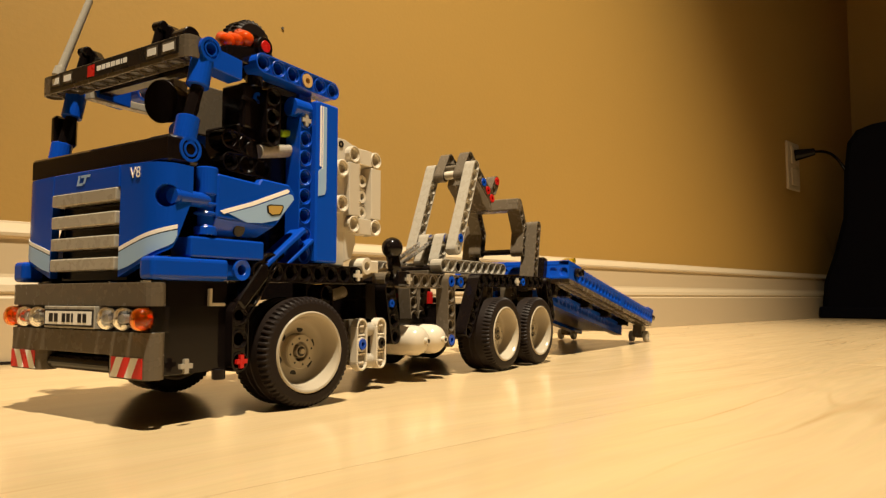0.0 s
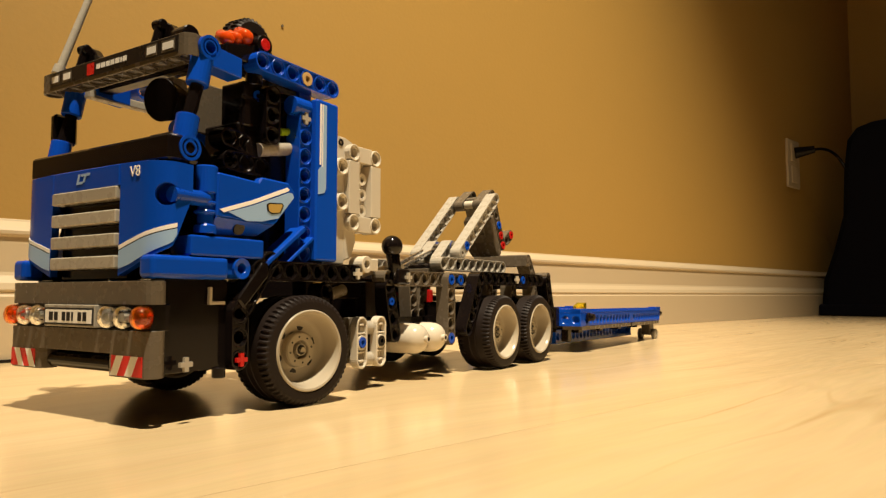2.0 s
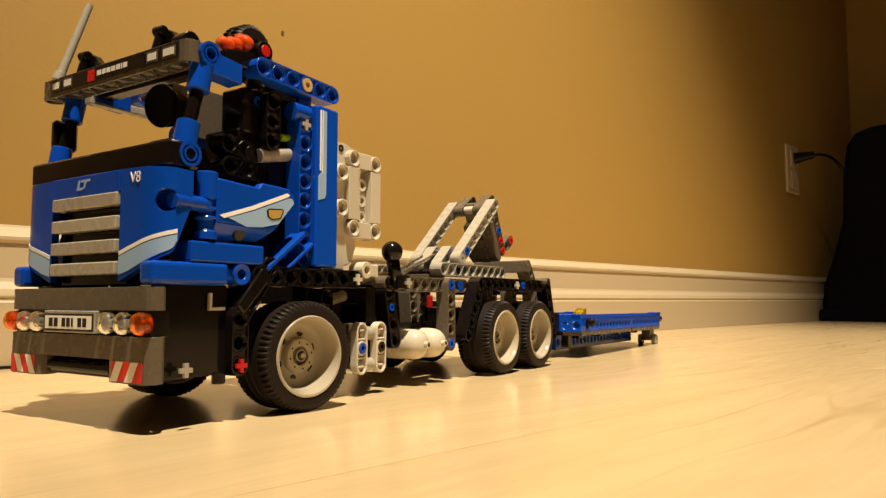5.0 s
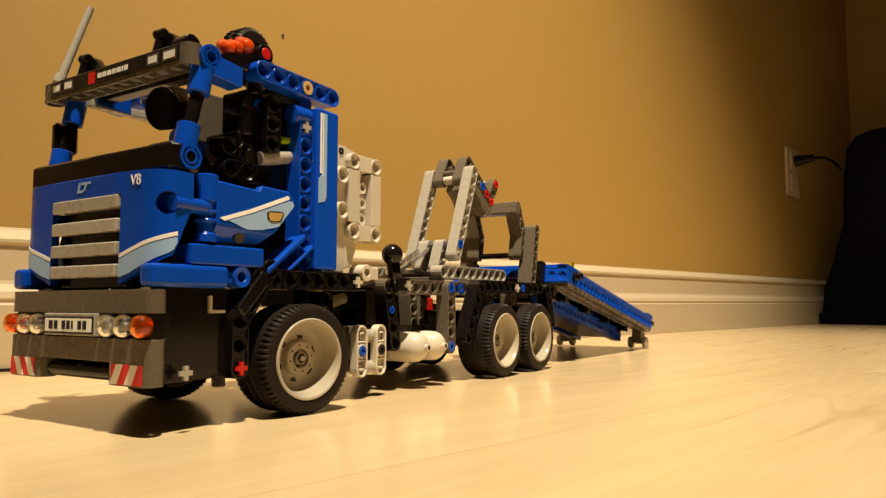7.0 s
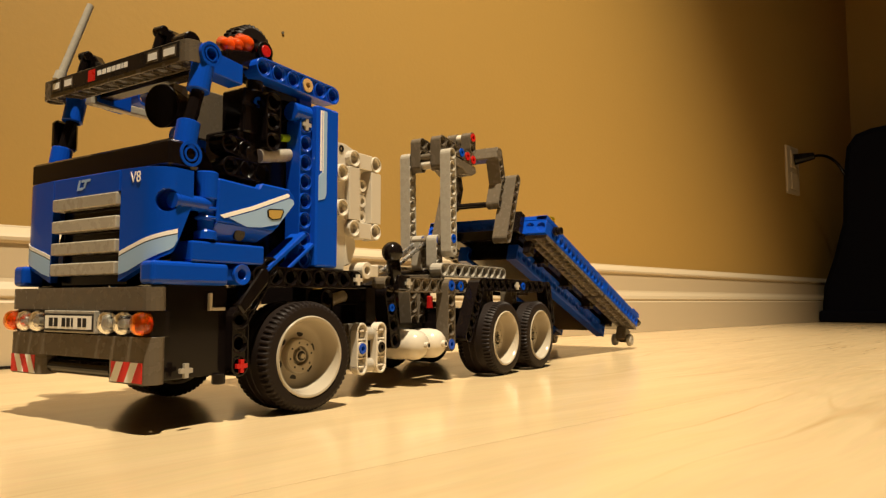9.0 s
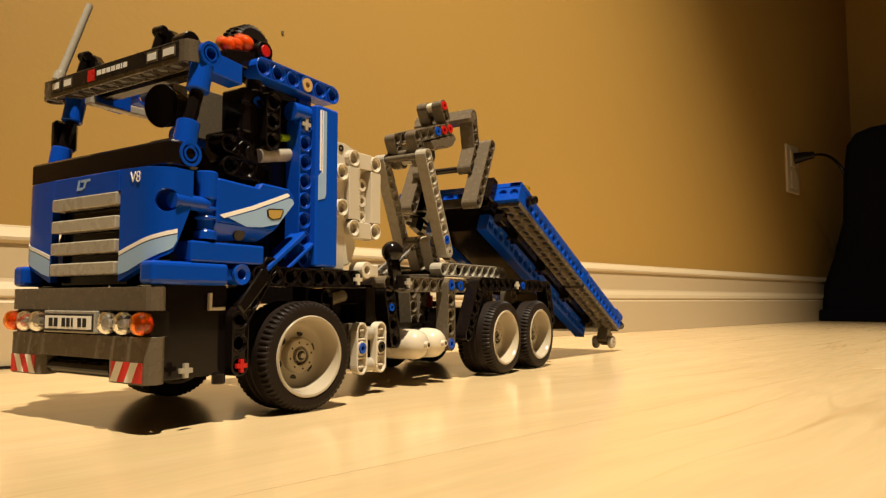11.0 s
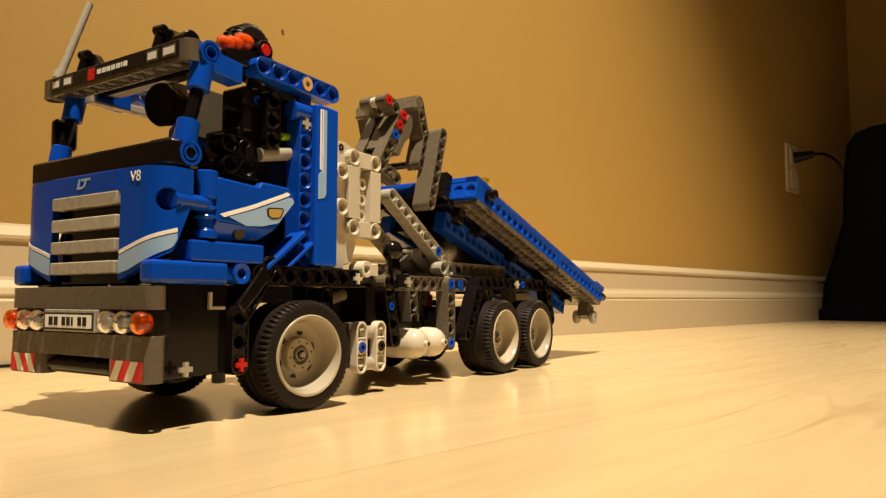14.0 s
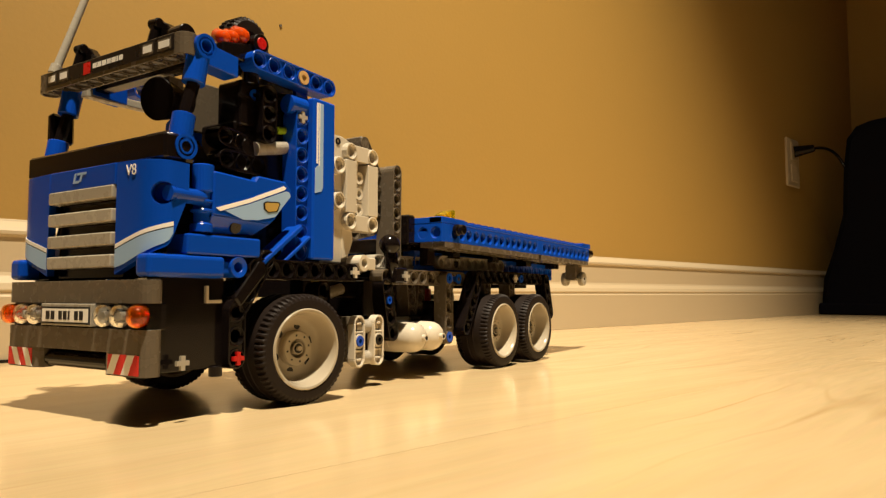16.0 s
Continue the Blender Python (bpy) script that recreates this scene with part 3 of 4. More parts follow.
def corner_panel(s):
    """The blue corner fairing: a flat front that rounds into the flank, cut to a point below."""
    bend = [radians(90 * k / 8) for k in range(9)]
    line = [(-7.80, 2.68), (-7.80, 3.4)] + [(-7.0 - 0.80 * math.cos(a), 4.2 + 1.3 * math.sin(a)) for a in bend] + [(-6.25, 5.5)]
    far = [0.0]
    for (xa, ya), (xb, yb) in zip(line, line[1:]):
        far.append(far[-1] + math.hypot(xb - xa, yb - ya))
    low_edge = [(0, 6.22), (2.05, 6.98), (3.0, 7.38), (far[-2], 7.75), (far[-1], 9.6)]
    bm = bmesh.new()
    out, inn = [], []
    for i, ((x, y), u) in enumerate(zip(line, far)):
        t, l = 11.05 - 0.03 * u, along(low_edge, u)
        out.append((bm.verts.new((x, s * y, t)), bm.verts.new((x, s * y, l))))
        k = min(max((i - 2) / 8, 0), 1)
        ix, iy = x + 0.35 * (1 - k), y - 0.30 * k
        inn.append((bm.verts.new((ix, s * iy, t)), bm.verts.new((ix, s * iy, l))))
    for i in range(len(line) - 1):
        for a in (out, inn):
            bm.faces.new((a[i][0], a[i + 1][0], a[i + 1][1], a[i][1]))
        for e in (0, 1):
            bm.faces.new((out[i][e], out[i + 1][e], inn[i + 1][e], inn[i][e]))
    for i in (0, -1):
        bm.faces.new((out[i][0], out[i][1], inn[i][1], inn[i][0]))
    mid, axis = Vector((-7.34, s * 5.26, 9.58)), Vector((-0.76, -s * -0.65, 0)).normalized()
    p = put("corner_panel", carved("corner_panel", bm, rod(mid + axis, mid - axis, 0.48, seg=32), BLUE), BLUE, truck, "blue rounded corner panel with white and pale blue stripe", bevel=0.04)

    def strip(name, tops, lows, mat, lift):
        b2 = bmesh.new()
        run = [(x, y, u) for (x, y), u in zip(line, far)][:-1]
        run[0] = (run[0][0], 2.72, 0.04)
        v = []
        for d in (1, -0.2):
            for zs in (tops, lows):
                v.append([])
                for x, y, u in run:
                    n = Vector((x + 7.0, (y - 4.2) / 1.6)) if y > 4.2 else Vector((-1, 0))
                    n.normalize()
                    v[-1].append(b2.verts.new((x + n.x * lift * d, s * (y + n.y * lift * d), along(zs, u))))
        for a, b in ((0, 1), (2, 3), (0, 2), (1, 3)):
            for i in range(len(run) - 1):
                b2.faces.new((v[a][i], v[a][i + 1], v[b][i + 1], v[b][i]))
        put(name, b2, mat, p, bevel=0, smooth=True).data.set_sharp_from_angle(angle=radians(35))

    strip("stripe", [(0, 7.50), (1.0, 7.80), (2.1, 8.10), (far[-2], 8.40)], [(0, 7.32), (1.0, 7.63), (2.1, 7.93), (far[-2], 8.22)], CREAM, 0.03)
    strip("stripe_edge", [(0, 7.32), (1.0, 7.63), (2.1, 7.93), (far[-2], 8.22)], [(0, 7.27), (1.0, 7.58), (2.1, 7.88), (far[-2], 8.17)], INK_HOLE_SHADE, 0.026)
    strip("stripe", [(0, 7.27), (1.0, 7.58), (2.1, 7.88), (far[-2], 8.17)], [(0, 6.52), (0.25, 6.50), (2.05, 7.16), (3.0, 7.56), (far[-2], 7.92)], PALE, 0.028)
    bm = lathe([(0.47, 0.12), (0.56, 0.12), (0.56, 0.9), (0.02, 0.9), (0.02, 0.82), (0.47, 0.82)], 28)
    m = Matrix.Translation(mid) @ (-axis).to_track_quat("Y", "Z").to_matrix().to_4x4()
    bmesh.ops.transform(bm, matrix=m, verts=bm.verts)
    put("socket", bm, BLUE, p, bevel=0)


mirrored(corner_panel)


def lettering(text, at, rot, size, mat, parent, name="lettering"):
    cu = bpy.data.curves.new(name, "FONT")
    cu.body, cu.size, cu.extrude = text, size * S, 0.01 * S
    cu.align_x = cu.align_y = "CENTER"
    tmp = new(name, cu)
    me = bpy.data.meshes.new_from_object(tmp)
    bpy.data.objects.remove(tmp)
    me.materials.clear()
    me.materials.append(mat)
    return put(name, me, mat, parent, at=at, rot=rot, bevel=0)


lettering("V8", (-7.83, -3.75, 10.60), (90, 0, -90), 0.66, CREAM, truck)

# bonnet, dashboard and cab frame
put("bonnet_strip", box(-7.45, -5.9, -5.45, 5.45, 11.02, 12.16), BLACK, truck, "black strip under the windscreen", bevel=0.12)
put("dashboard", prism([(-5.9, 11.1), (-5.9, 12.2), (-4.9, 12.35), (-4.0, 11.2), (-4.0, 8.2), (-6.6, 8.2)], "y", -4.3, 4.3), BLACK, truck)
put("dash_cowl", prism([(-5.9, 12.1), (-5.2, 13.0), (-4.5, 13.1), (-4.5, 12.1)], "y", -2.7, -0.8), LIGHT, truck)


def pillar(s):
    y = s * 5.0
    bm = lathe([(0.24, 0.5), (0.24, -0.5), (0.33, -0.5), (0.33, -0.42), (0.42, -0.42), (0.42, -0.5), (0.55, -0.5), (0.55, 0.5)], 24, close=True)
    put("connector", bm, BLUE, truck, at=(-6.42, y, 11.66), rot=(0, 0, 0 if s < 0 else 180), bevel=0)
    bm = rod((-6.42, y, 11.95), (-6.22, y, 13.15), 0.50)
    put("connector", bm, BLUE, truck, bevel=0.03)
    put("pillar", rod((-6.24, y, 13.0), (-5.72, y, 14.9), 0.30, seg=8), BLACK, truck, bevel=0)
    put("connector", rod((-5.80, y, 14.62), (-5.55, y, 15.95), 0.50), BLUE, truck, bevel=0.03)
    bm = lathe([(0.26, 0.5), (0.26, -0.5), (0.33, -0.5), (0.33, -0.42), (0.42, -0.42), (0.42, -0.5), (0.55, -0.5), (0.55, 0.5)], 24, close=True)
    put("connector", bm, BLUE, truck, at=(-5.50, y, 16.30), rot=(0, 0, 0 if s < 0 else 180), bevel=0)
    # roof side rail, rear post and flank panel
    beam(6, BLUE, truck, (-2.14, s * 4.7, 16.72), (0, 1.6, 0), label="blue roof rail")
    put("roof_block", prism([(-5.1, 15.75), (-5.1, 16.75), (-3.2, 16.55), (-3.2, 15.6)], "y", min(s * 4.9, s * 3.9), max(s * 4.9, s * 3.9)), BLUE, truck)
    beam(8, BLUE, truck, (0.89, s * 4.65, 14.55), DOWN, label="upright blue beam behind the door opening")
    pin(truck, LIGHT, 0.89, s * 5.02, 14.55, side=s, cross=True, name="axle_end")
    y0, y1 = sorted((s * 5.5, s * 4.55))
    pan = put("flank_panel", box(1.30, 3.0, y0, y1, 7.16, 15.66), BLUE, truck, "tall blue flank panel with white and pale blue lines", bevel=0.1)
    ys = sorted((s * 5.49, s * 5.525))
    put("stripe", box(1.52, 1.64, *ys, 12.2, 15.42), CREAM, pan, bevel=0)
    put("stripe", prism([(1.74, 15.42), (2.02, 15.42), (2.02, 11.0), (1.90, 10.75), (1.42, 10.62), (1.42, 11.9), (1.74, 12.2)], "y", *ys), PALE, pan, bevel=0)
    ys2 = sorted((s * 5.50, s * 5.54))
    put("stripe", box(1.69, 1.75, *ys2, 12.1, 15.42), CREAM, pan, bevel=0)
    put("roof_tube", rod((0.10, y * 0.95, 15.15), (1.25, y * 0.95, 15.15), 0.5), BLUE, truck, bevel=0.03)
    # door panel
    ys = sorted((s * 5.5, s * 5.05))
    door = put("door_panel", prism([(-4.95, 10.85), (-2.6, 10.72), (-2.4, 10.98), (-0.6, 10.92), (-0.2, 10.55), (-0.22, 10.2), (-1.3, 9.0), (-1.62, 8.72), (-5.0, 8.86)], "y", *ys), BLUE, truck, "blue door panel with white stripe and gold badge", bevel=0.08)
    bm = bmesh.new()
    fold = [[bm.verts.new((x, s * (y - d), z)) for x, z, y in ((-5.0, 8.88, 5.49), (-1.6, 8.74, 5.49), (-2.2, 8.2, 4.98), (-5.05, 8.08, 4.98))] for d in (0, 0.3)]
    bm.faces.new(fold[0])
    bm.faces.new(fold[1])
    for i in range(4):
        j = (i + 1) % 4
        bm.faces.new((fold[0][i], fold[0][j], fold[1][j], fold[1][i]))
    put("door_fold", bm, BLUE, door, bevel=0.04)
    ys = sorted((s * 5.49, s * 5.53))
    put("stripe", prism([(-4.85, 9.20), (-3.0, 9.80), (-0.78, 10.68), (-0.62, 10.60), (-0.70, 10.50), (-2.9, 9.64), (-4.6, 9.08)], "y", *ys), CREAM, door, bevel=0)
    put("stripe", prism([(-4.35, 9.12), (-2.9, 9.58), (-0.64, 10.45), (-0.42, 10.42), (-0.32, 10.22), (-1.35, 9.10), (-2.4, 8.86), (-3.3, 8.80)], "y", *ys), PALE, door, bevel=0)
    ys = sorted((s * 5.52, s * 5.55))
    badge = put("badge", prism([(-2.12, 9.70), (-1.95, 9.80), (-1.10, 9.86), (-1.02, 9.76), (-1.22, 9.36), (-1.80, 9.26), (-2.08, 9.40)], "y", *ys), INK_HOLE_SHADE, door, bevel=0)
    ys = sorted((s * 5.53, s * 5.56))
    put("badge_face", prism([(-2.02, 9.68), (-1.92, 9.74), (-1.16, 9.80), (-1.10, 9.74), (-1.28, 9.40), (-1.78, 9.32), (-1.98, 9.42)], "y", *ys), GOLD, badge, bevel=0)
    # the pin hole is a black disc, its inner shade given as colour
    put("pin_hole", rod((-3.5, s * 5.05, 8.50), (-3.5, s * 5.27, 8.44), 0.30), INK_HOLE_SHADE, door, bevel=0)
    # slanted blue braces under the door
    put("brace", box(0, 3.25, -0.5, 0.5, -0.13, 0.13), BLUE, truck, "slanted blue plate under the door", at=(-2.0, s * 5.0, 6.85), rot=(0, -37, 0), bevel=0.06)
    put("brace", box(0, 2.3, -0.4, 0.4, -0.10, 0.10), BLUE, truck, at=(-0.55, s * 5.0, 6.95), rot=(0, -37, 0), bevel=0.05)


mirrored(pillar)
put("cab_back", box(2.0, 2.6, -4.5, 4.5, 7.0, 12.4), BLACK, truck)
put("cab_floor", box(-4.0, 3.0, -4.4, 4.4, 6.2, 7.4), BLACK, truck)
put("engine_cover", box(-3.6, 1.0, -3.6, 3.6, 7.4, 9.6), BLACK, truck, bevel=0.1)
put("roof_cross", box(-5.0, -4.3, -3.9, 3.9, 15.9, 16.35), BLACK, truck)
put("roof_cross", box(1.2, 2.1, -4.3, 4.3, 15.75, 16.6), BLUE, truck)
for y in (-2.9, 2.9):
    seat = put("seat", box(-2.7, -0.2, y - 1.2, y + 1.2, 9.6, 10.6), BLACK, truck, bevel=0.15)
    put("seat_back", box(-0.7, 0.2, y - 1.1, y + 1.1, 10.4, 13.6), BLACK, truck, bevel=0.15)
put("cab_locker", box(-2.6, -0.3, -4.35, -2.7, 13.6, 15.8), BLACK, truck, bevel=0.08)
put("locker_lid", box(-2.75, -0.4, -4.42, -4.3, 14.9, 15.1), BLACK, truck, bevel=0.04)
pin(truck, BLUE, -1.75, -4.38, 15.2, r=0.28)
put("bulkhead", box(-3.5, -0.9, -1.5, -1.3, 13.5, 16.1), DARK, truck, bevel=0.06)
put("cab_core", box(-2.7, 1.4, -4.1, -1.6, 9.6, 13.8), BLACK, truck, bevel=0.1)
put("cab_core", box(-0.9, 1.15, -4.2, -0.8, 15.7, 16.4), BLACK, truck, bevel=0.1)
put("cab_core", box(-0.9, 1.4, -4.1, -0.4, 13.8, 15.7), BLACK, truck, bevel=0.1)
beam(3, BLACK, truck, (-3.3, -3.75, 12.9), (0, 8, 0), name="engine_part")
beam(3, BLACK, truck, (-3.2, -3.75, 11.8), name="engine_part")
beam(3, BLACK, truck, (-1.2, -4.45, 15.3), DOWN, name="engine_part")
put("engine_part", rod((-1.9, -4.25, 12.6), (-1.9, -3.6, 12.6), 0.42), BLACK, truck, bevel=0.02)
put("cab_rod", rod((-1.6, -4.3, 12.55), (0.9, -4.3, 13.05), 0.34), LIGHT, truck, bevel=0)
put("gear", rod((-0.2, -4.3, 13.75), (0.7, -4.25, 13.9), 0.2), LIME, truck, bevel=0)
put("sun_visor_motor", rod((-5.2, -1.55, 14.65), (-3.4, -1.2, 14.9), 1.05, 0.75, seg=28), BLACK, truck, bevel=0.05)
put("visor_link", box(-5.0, -4.2, -2.2, -0.8, 15.0, 15.7), DARK, truck)
put("roof_strip", box(-5.4, 1.2, 4.0, 4.6, 15.6, 16.0), LIGHT, truck, "light grey roof strip", bevel=0.04)

put("wing_mirror", box(-6.35, -5.1, 5.5, 6.0, 13.2, 14.75), BLACK, truck, "black wing mirror", bevel=0.15)
put("bracket", box(-5.02, -4.87, -5.2, -5.02, 4.98, 5.75), WHITE, truck, bevel=0.02)
put("bracket", box(-4.87, -4.15, -5.2, -5.02, 4.98, 5.13), WHITE, truck, bevel=0.02)
pin(truck, TAN, -4.1, -4.7, 5.48, r=0.26)
pin(truck, TAN, -1.6, -4.4, 5.4, r=0.24)
put("peg", rod((-4.3, -5.0, 1.72), (-4.3, -5.0, 2.2), 0.30), BLACK, truck, bevel=0.04)

# roof lamp bar
bar = put("lamp_bar", beam_mesh(12), DARK, truck, "dark grey roof lamp bar with stickers", at=(-6.10, -4.85, 16.27), rot=ALONG_Y)
BX = -6.595
put("sticker", box(BX - 0.02, BX, -4.72, 5.62, 15.98, 16.70), INK_HOLE_SHADE, bar, bevel=0).matrix_basis = bar.matrix_basis.inverted()
for a, b in ((5.50, 4.72), (4.42, 3.62), (-2.46, -3.26), (-3.58, -4.52)):
    st = put("lamp_sticker", box(BX - 0.035, BX - 0.015, b, a, 16.08, 16.60), DARK, bar, bevel=0)
    st.matrix_basis = bar.matrix_basis.inverted()
    st = put("lamp_sticker", box(BX - 0.05, BX - 0.03, b + 0.09, a - 0.09, 16.18, 16.50), CREAM, bar, bevel=0)
    st.matrix_basis = bar.matrix_basis.inverted()
for a, b, mat in ((2.24, 1.66, REDP), (1.45, 1.13, CREAM), (1.05, 0.75, CREAM), (0.67, 0.37, CREAM), (0.29, -0.02, CREAM), (-0.10, -0.42, CREAM), (-0.50, -0.60, CREAM), (-0.68, -0.98, CREAM)):
    zs = (16.05, 16.62) if mat is REDP else (16.24, 16.48)
    st = put("bar", box(BX - 0.035, BX - 0.015, b, a, *zs), mat, bar, bevel=0)
    st.matrix_basis = bar.matrix_basis.inverted()

# horns, beacon and aerial on the roof
for y in (-1.75, 4.55):
    bm = rod((-5.7, y + 0.10, 16.6), (-5.45, y - 0.05, 18.12), 0.27, 0.22, seg=16)
    rod((-5.45, y - 0.30, 18.10), (-5.45, y + 0.34, 18.14), 0.27, seg=16, bm=bm)
    prism([(y + 0.1, 18.05), (y - 0.35, 18.22), (y - 0.62, 18.08), (y - 0.95, 17.72), (y - 1.5, 17.45), (y - 1.9, 17.0), (y - 1.9, 16.6), (y + 0.1, 16.6)], "x", -5.35, -4.9, bm)
    put("horn", bm, BLACK, truck, bevel=0.05)
put("bar_end_cap", rod((-5.3, -3.9, 17.28), (-5.3, -3.0, 17.28), 0.46), BLACK, truck, bevel=0.04)
aerial = put("aerial", rod((-6.32, 5.2, 17.1), (-5.05, 5.02, 21.15), 0.21, 0.18, seg=16), LIGHT, truck, "slim pale grey aerial", bevel=0)
put("aerial_base", rod((-6.5, 5.2, 16.65), (-6.34, 5.2, 17.15), 0.28), LIGHT, aerial, bevel=0.03)


def lugged(k):
    return 1.42 if k % 4 < 2 else 1.33


bm = lathe([(0.7, -0.55), (1.2, -0.56), (lugged, -0.42), (lugged, -0.1), (1.36, -0.08), (1.36, 0.08), (lugged, 0.1), (lugged, 0.42), (1.2, 0.56), (0.7, 0.55)], 128, close=True)
put("spare_tyre", bm, RUBBER, truck, "small black ribbed tyre on the roof", at=(-1.65, -3.4, 17.84), rot=(0, 0, 4), bevel=0)
for x, z, r in ((-3.66, 17.50, 0.34), (-3.12, 17.68, 0.32), (-2.58, 17.92, 0.40)):
    bm = lathe([(0.01, -r * 1.05), (r * 0.5, -r * 0.92), (r * 0.85, -r * 0.55), (r, 0.0), (r, 0.5), (0.01, 0.5)], 20)
    bmesh.ops.rotate(bm, matrix=Matrix.Rotation(radians(25), 3, "X"), verts=bm.verts)
    put("beacon", bm, FLAME, truck, "clear red-orange beacon", at=(x, -4.35, z), bevel=0, smooth=True)
put("beacon_plate", prism([(-3.95, 16.6), (-3.95, 17.2), (-2.2, 17.6), (-1.9, 17.3), (-1.9, 16.6)], "y", -4.65, -3.7), BLACK, truck, bevel=0.06)
put("beacon_tube", rod((-1.75, -4.85, 17.70), (-1.75, -3.3, 17.70), 0.50), BLACK, truck, bevel=0.04)
put("beacon_post", rod((-1.85, -4.2, 15.7), (-1.85, -4.2, 17.2), 0.42), BLACK, truck, bevel=0.04)
put("beacon_lens", rod((-1.75, -4.84, 17.70), (-1.75, -4.90, 17.70), 0.30), RED, truck, bevel=0.02)
pin(truck, TAN, 0.86, -5.18, 16.62, r=0.36)


# engine rack behind the cab
def slotted():
    """A three-long link: an open rim, a ring in the middle and a slotted window above and below."""
    bm = box(-0.47, -0.34, -0.26, 0.26, -1.0, 1.0)
    box(0.34, 0.47, -0.26, 0.26, -1.0, 1.0, bm)
    for e in (-1, 1):
        arc = [radians(k * 18) for k in range(11)]
        ring = [(0.47 * math.cos(a), e * (1.0 + 0.47 * math.sin(a))) for a in arc] + [(0.34 * math.cos(a), e * (1.0 + 0.34 * math.sin(a))) for a in arc[::-1]]
        prism(ring, "y", -0.26, 0.26, bm)
        box(-0.34, 0.34, -0.20, 0.2, e * 0.52 - 0.05, e * 0.52 + 0.05, bm)
        box(-0.20, 0.20, -0.22, 0.2, e * 1.02 - 0.06, e * 1.02 + 0.06, bm)
    lathe([(0.29, 0.2), (0.29, -0.25), (0.42, -0.25), (0.42, 0.2)], 20, bm, close=True)
    box(-0.40, 0.40, 0.06, 0.25, -1.25, 1.25, bm)
    return bm


def rack(s):
    y = s * 4.5
    for x, z in ((5.0, 13.5), (6.95, 13.44)):
        bm = beam_mesh(1)
        beam_mesh(1, bm=bm, m=Matrix.Translation((0, 0, -4)))
        box(-0.45, 0.45, -0.47, 0.47, -3.5, -0.5, bm)
        put("rack_beam", bm, WHITE, truck, "white upright rack beam", at=(x, y, z), bevel=0.03)
    for z in (12.56, 10.57):
        beam(1, WHITE, truck, (4.0, y, z))
    ys = sorted((s * 4.95, s * 3.9))
    for z in (13.46, 9.44):
        put("rack_tie", box(5.3, 6.6, ys[0] + 0.02, ys[1], z - 0.45, z + 0.45), WHITE, truck)
    ys = sorted((s * 4.6, s * 3.95))
    put("rack_plate", prism([(3.1, 9.0), (6.0, 9.0), (6.0, 13.2), (5.6, 14.0), (4.6, 14.3), (3.1, 14.3)], "y", *ys), WHITE, truck)
    for z in (12.17, 11.25, 10.33):
        put("rack_pin", lathe([(0.19, 0.4), (0.19, -0.18), (0.36, -0.20), (0.38, 0.4)], 18, close=True), WHITE, truck, at=(6.0, y, z - 0.06), rot=(0, 0, 0 if s < 0 else 180), bevel=0)
        put("rack_web", box(5.45, 6.5, min(y, y - s * 0.4), max(y, y - s * 0.4), z - 0.55, z - 0.42), WHITE, truck, bevel=0.03)
    pin(truck, INK_HOLE_SHADE, 4.2, s * 4.60, 13.97, r=0.2, side=s)
    put("rack_foot", box(3.4, 4.6, *ys, 7.1, 9.1), WHITE, truck, bevel=0.08)
    put("rack_foot", prism([(4.5, 7.3), (5.2, 7.5), (5.6, 8.4), (5.5, 9.1), (4.5, 9.1)], "y", *ys), WHITE, truck, bevel=0.08)
    put("rack_clip", lathe([(0.24, 0.5), (0.24, -0.5), (0.48, -0.5), (0.48, 0.5)], 20, close=True), WHITE, truck, at=(5.9, s * 4.7, 7.15), bevel=0.02)
    put("rack_clip", box(6.2, 7.2, min(s * 4.3, s * 5.0), max(s * 4.3, s * 5.0), 6.8, 7.5), WHITE, truck, bevel=0.06)
    # battery-like frame ahead of the tanks
    for x, mat in ((5.65, BLUE), (7.40, BLACK)):
        put("frame_beam", slotted(), WHITE, truck, "white slotted frame beam", at=(x, s * 4.84, 2.70), rot=(0, 0, 0 if s < 0 else 180), bevel=0.03)
        pin(truck, mat, x, s * 5.11, 2.72, side=s)
    put("frame_tube", rod((5.6, s * 4.55, 3.50), (7.3, s * 4.55, 3.50), 0.40), LIGHT, truck, bevel=0)
    put("frame_tube", rod((5.6, s * 4.55, 1.72), (7.3, s * 4.55, 1.72), 0.40), LIGHT, truck, bevel=0)
    put("frame_plate", box(5.6, 7.4, min(s * 4.1, s * 3.6), max(s * 4.1, s * 3.6), 1.5, 4.1), DARK, truck)
    # fuel tanks with domed ends
    for x in (11.45, 13.45):
        prof = [(0.02, 0), (0.60, 0.02), (0.84, 0.1), (0.95, 0.3), (0.97, 0.6), (0.97, 1.1), (0.95, 1.12), (0.97, 1.14), (0.97, 2.3), (0.93, 2.65), (0.82, 2.92), (0.62, 3.14), (0.36, 3.26), (0.22, 3.28), (0.22, 3.52), (0.13, 3.52), (0.13, 3.3), (0.02, 3.3)]
        tank = put("fuel_tank", lathe([(r, s * h) for r, h in prof], 40), WHITE, truck, "white domed fuel tank", at=(x, s * 2.2, 2.62), bevel=0, smooth=True)
        tank.data.set_sharp_from_angle(angle=radians(40))
        # black disc over the bore, painting the dark inside the nozzle
        put("nozzle_hole", rod((0, s * 3.50, 0), (0, s * 3.53, 0), 0.13, seg=14), INK_HOLE_SHADE, tank, bevel=0)
    put("tank_cradle", box(10.4, 14.4, min(s * 2.0, s * 3.4), max(s * 2.0, s * 3.4), 3.3, 3.95), BLACK, truck)


mirrored(rack)

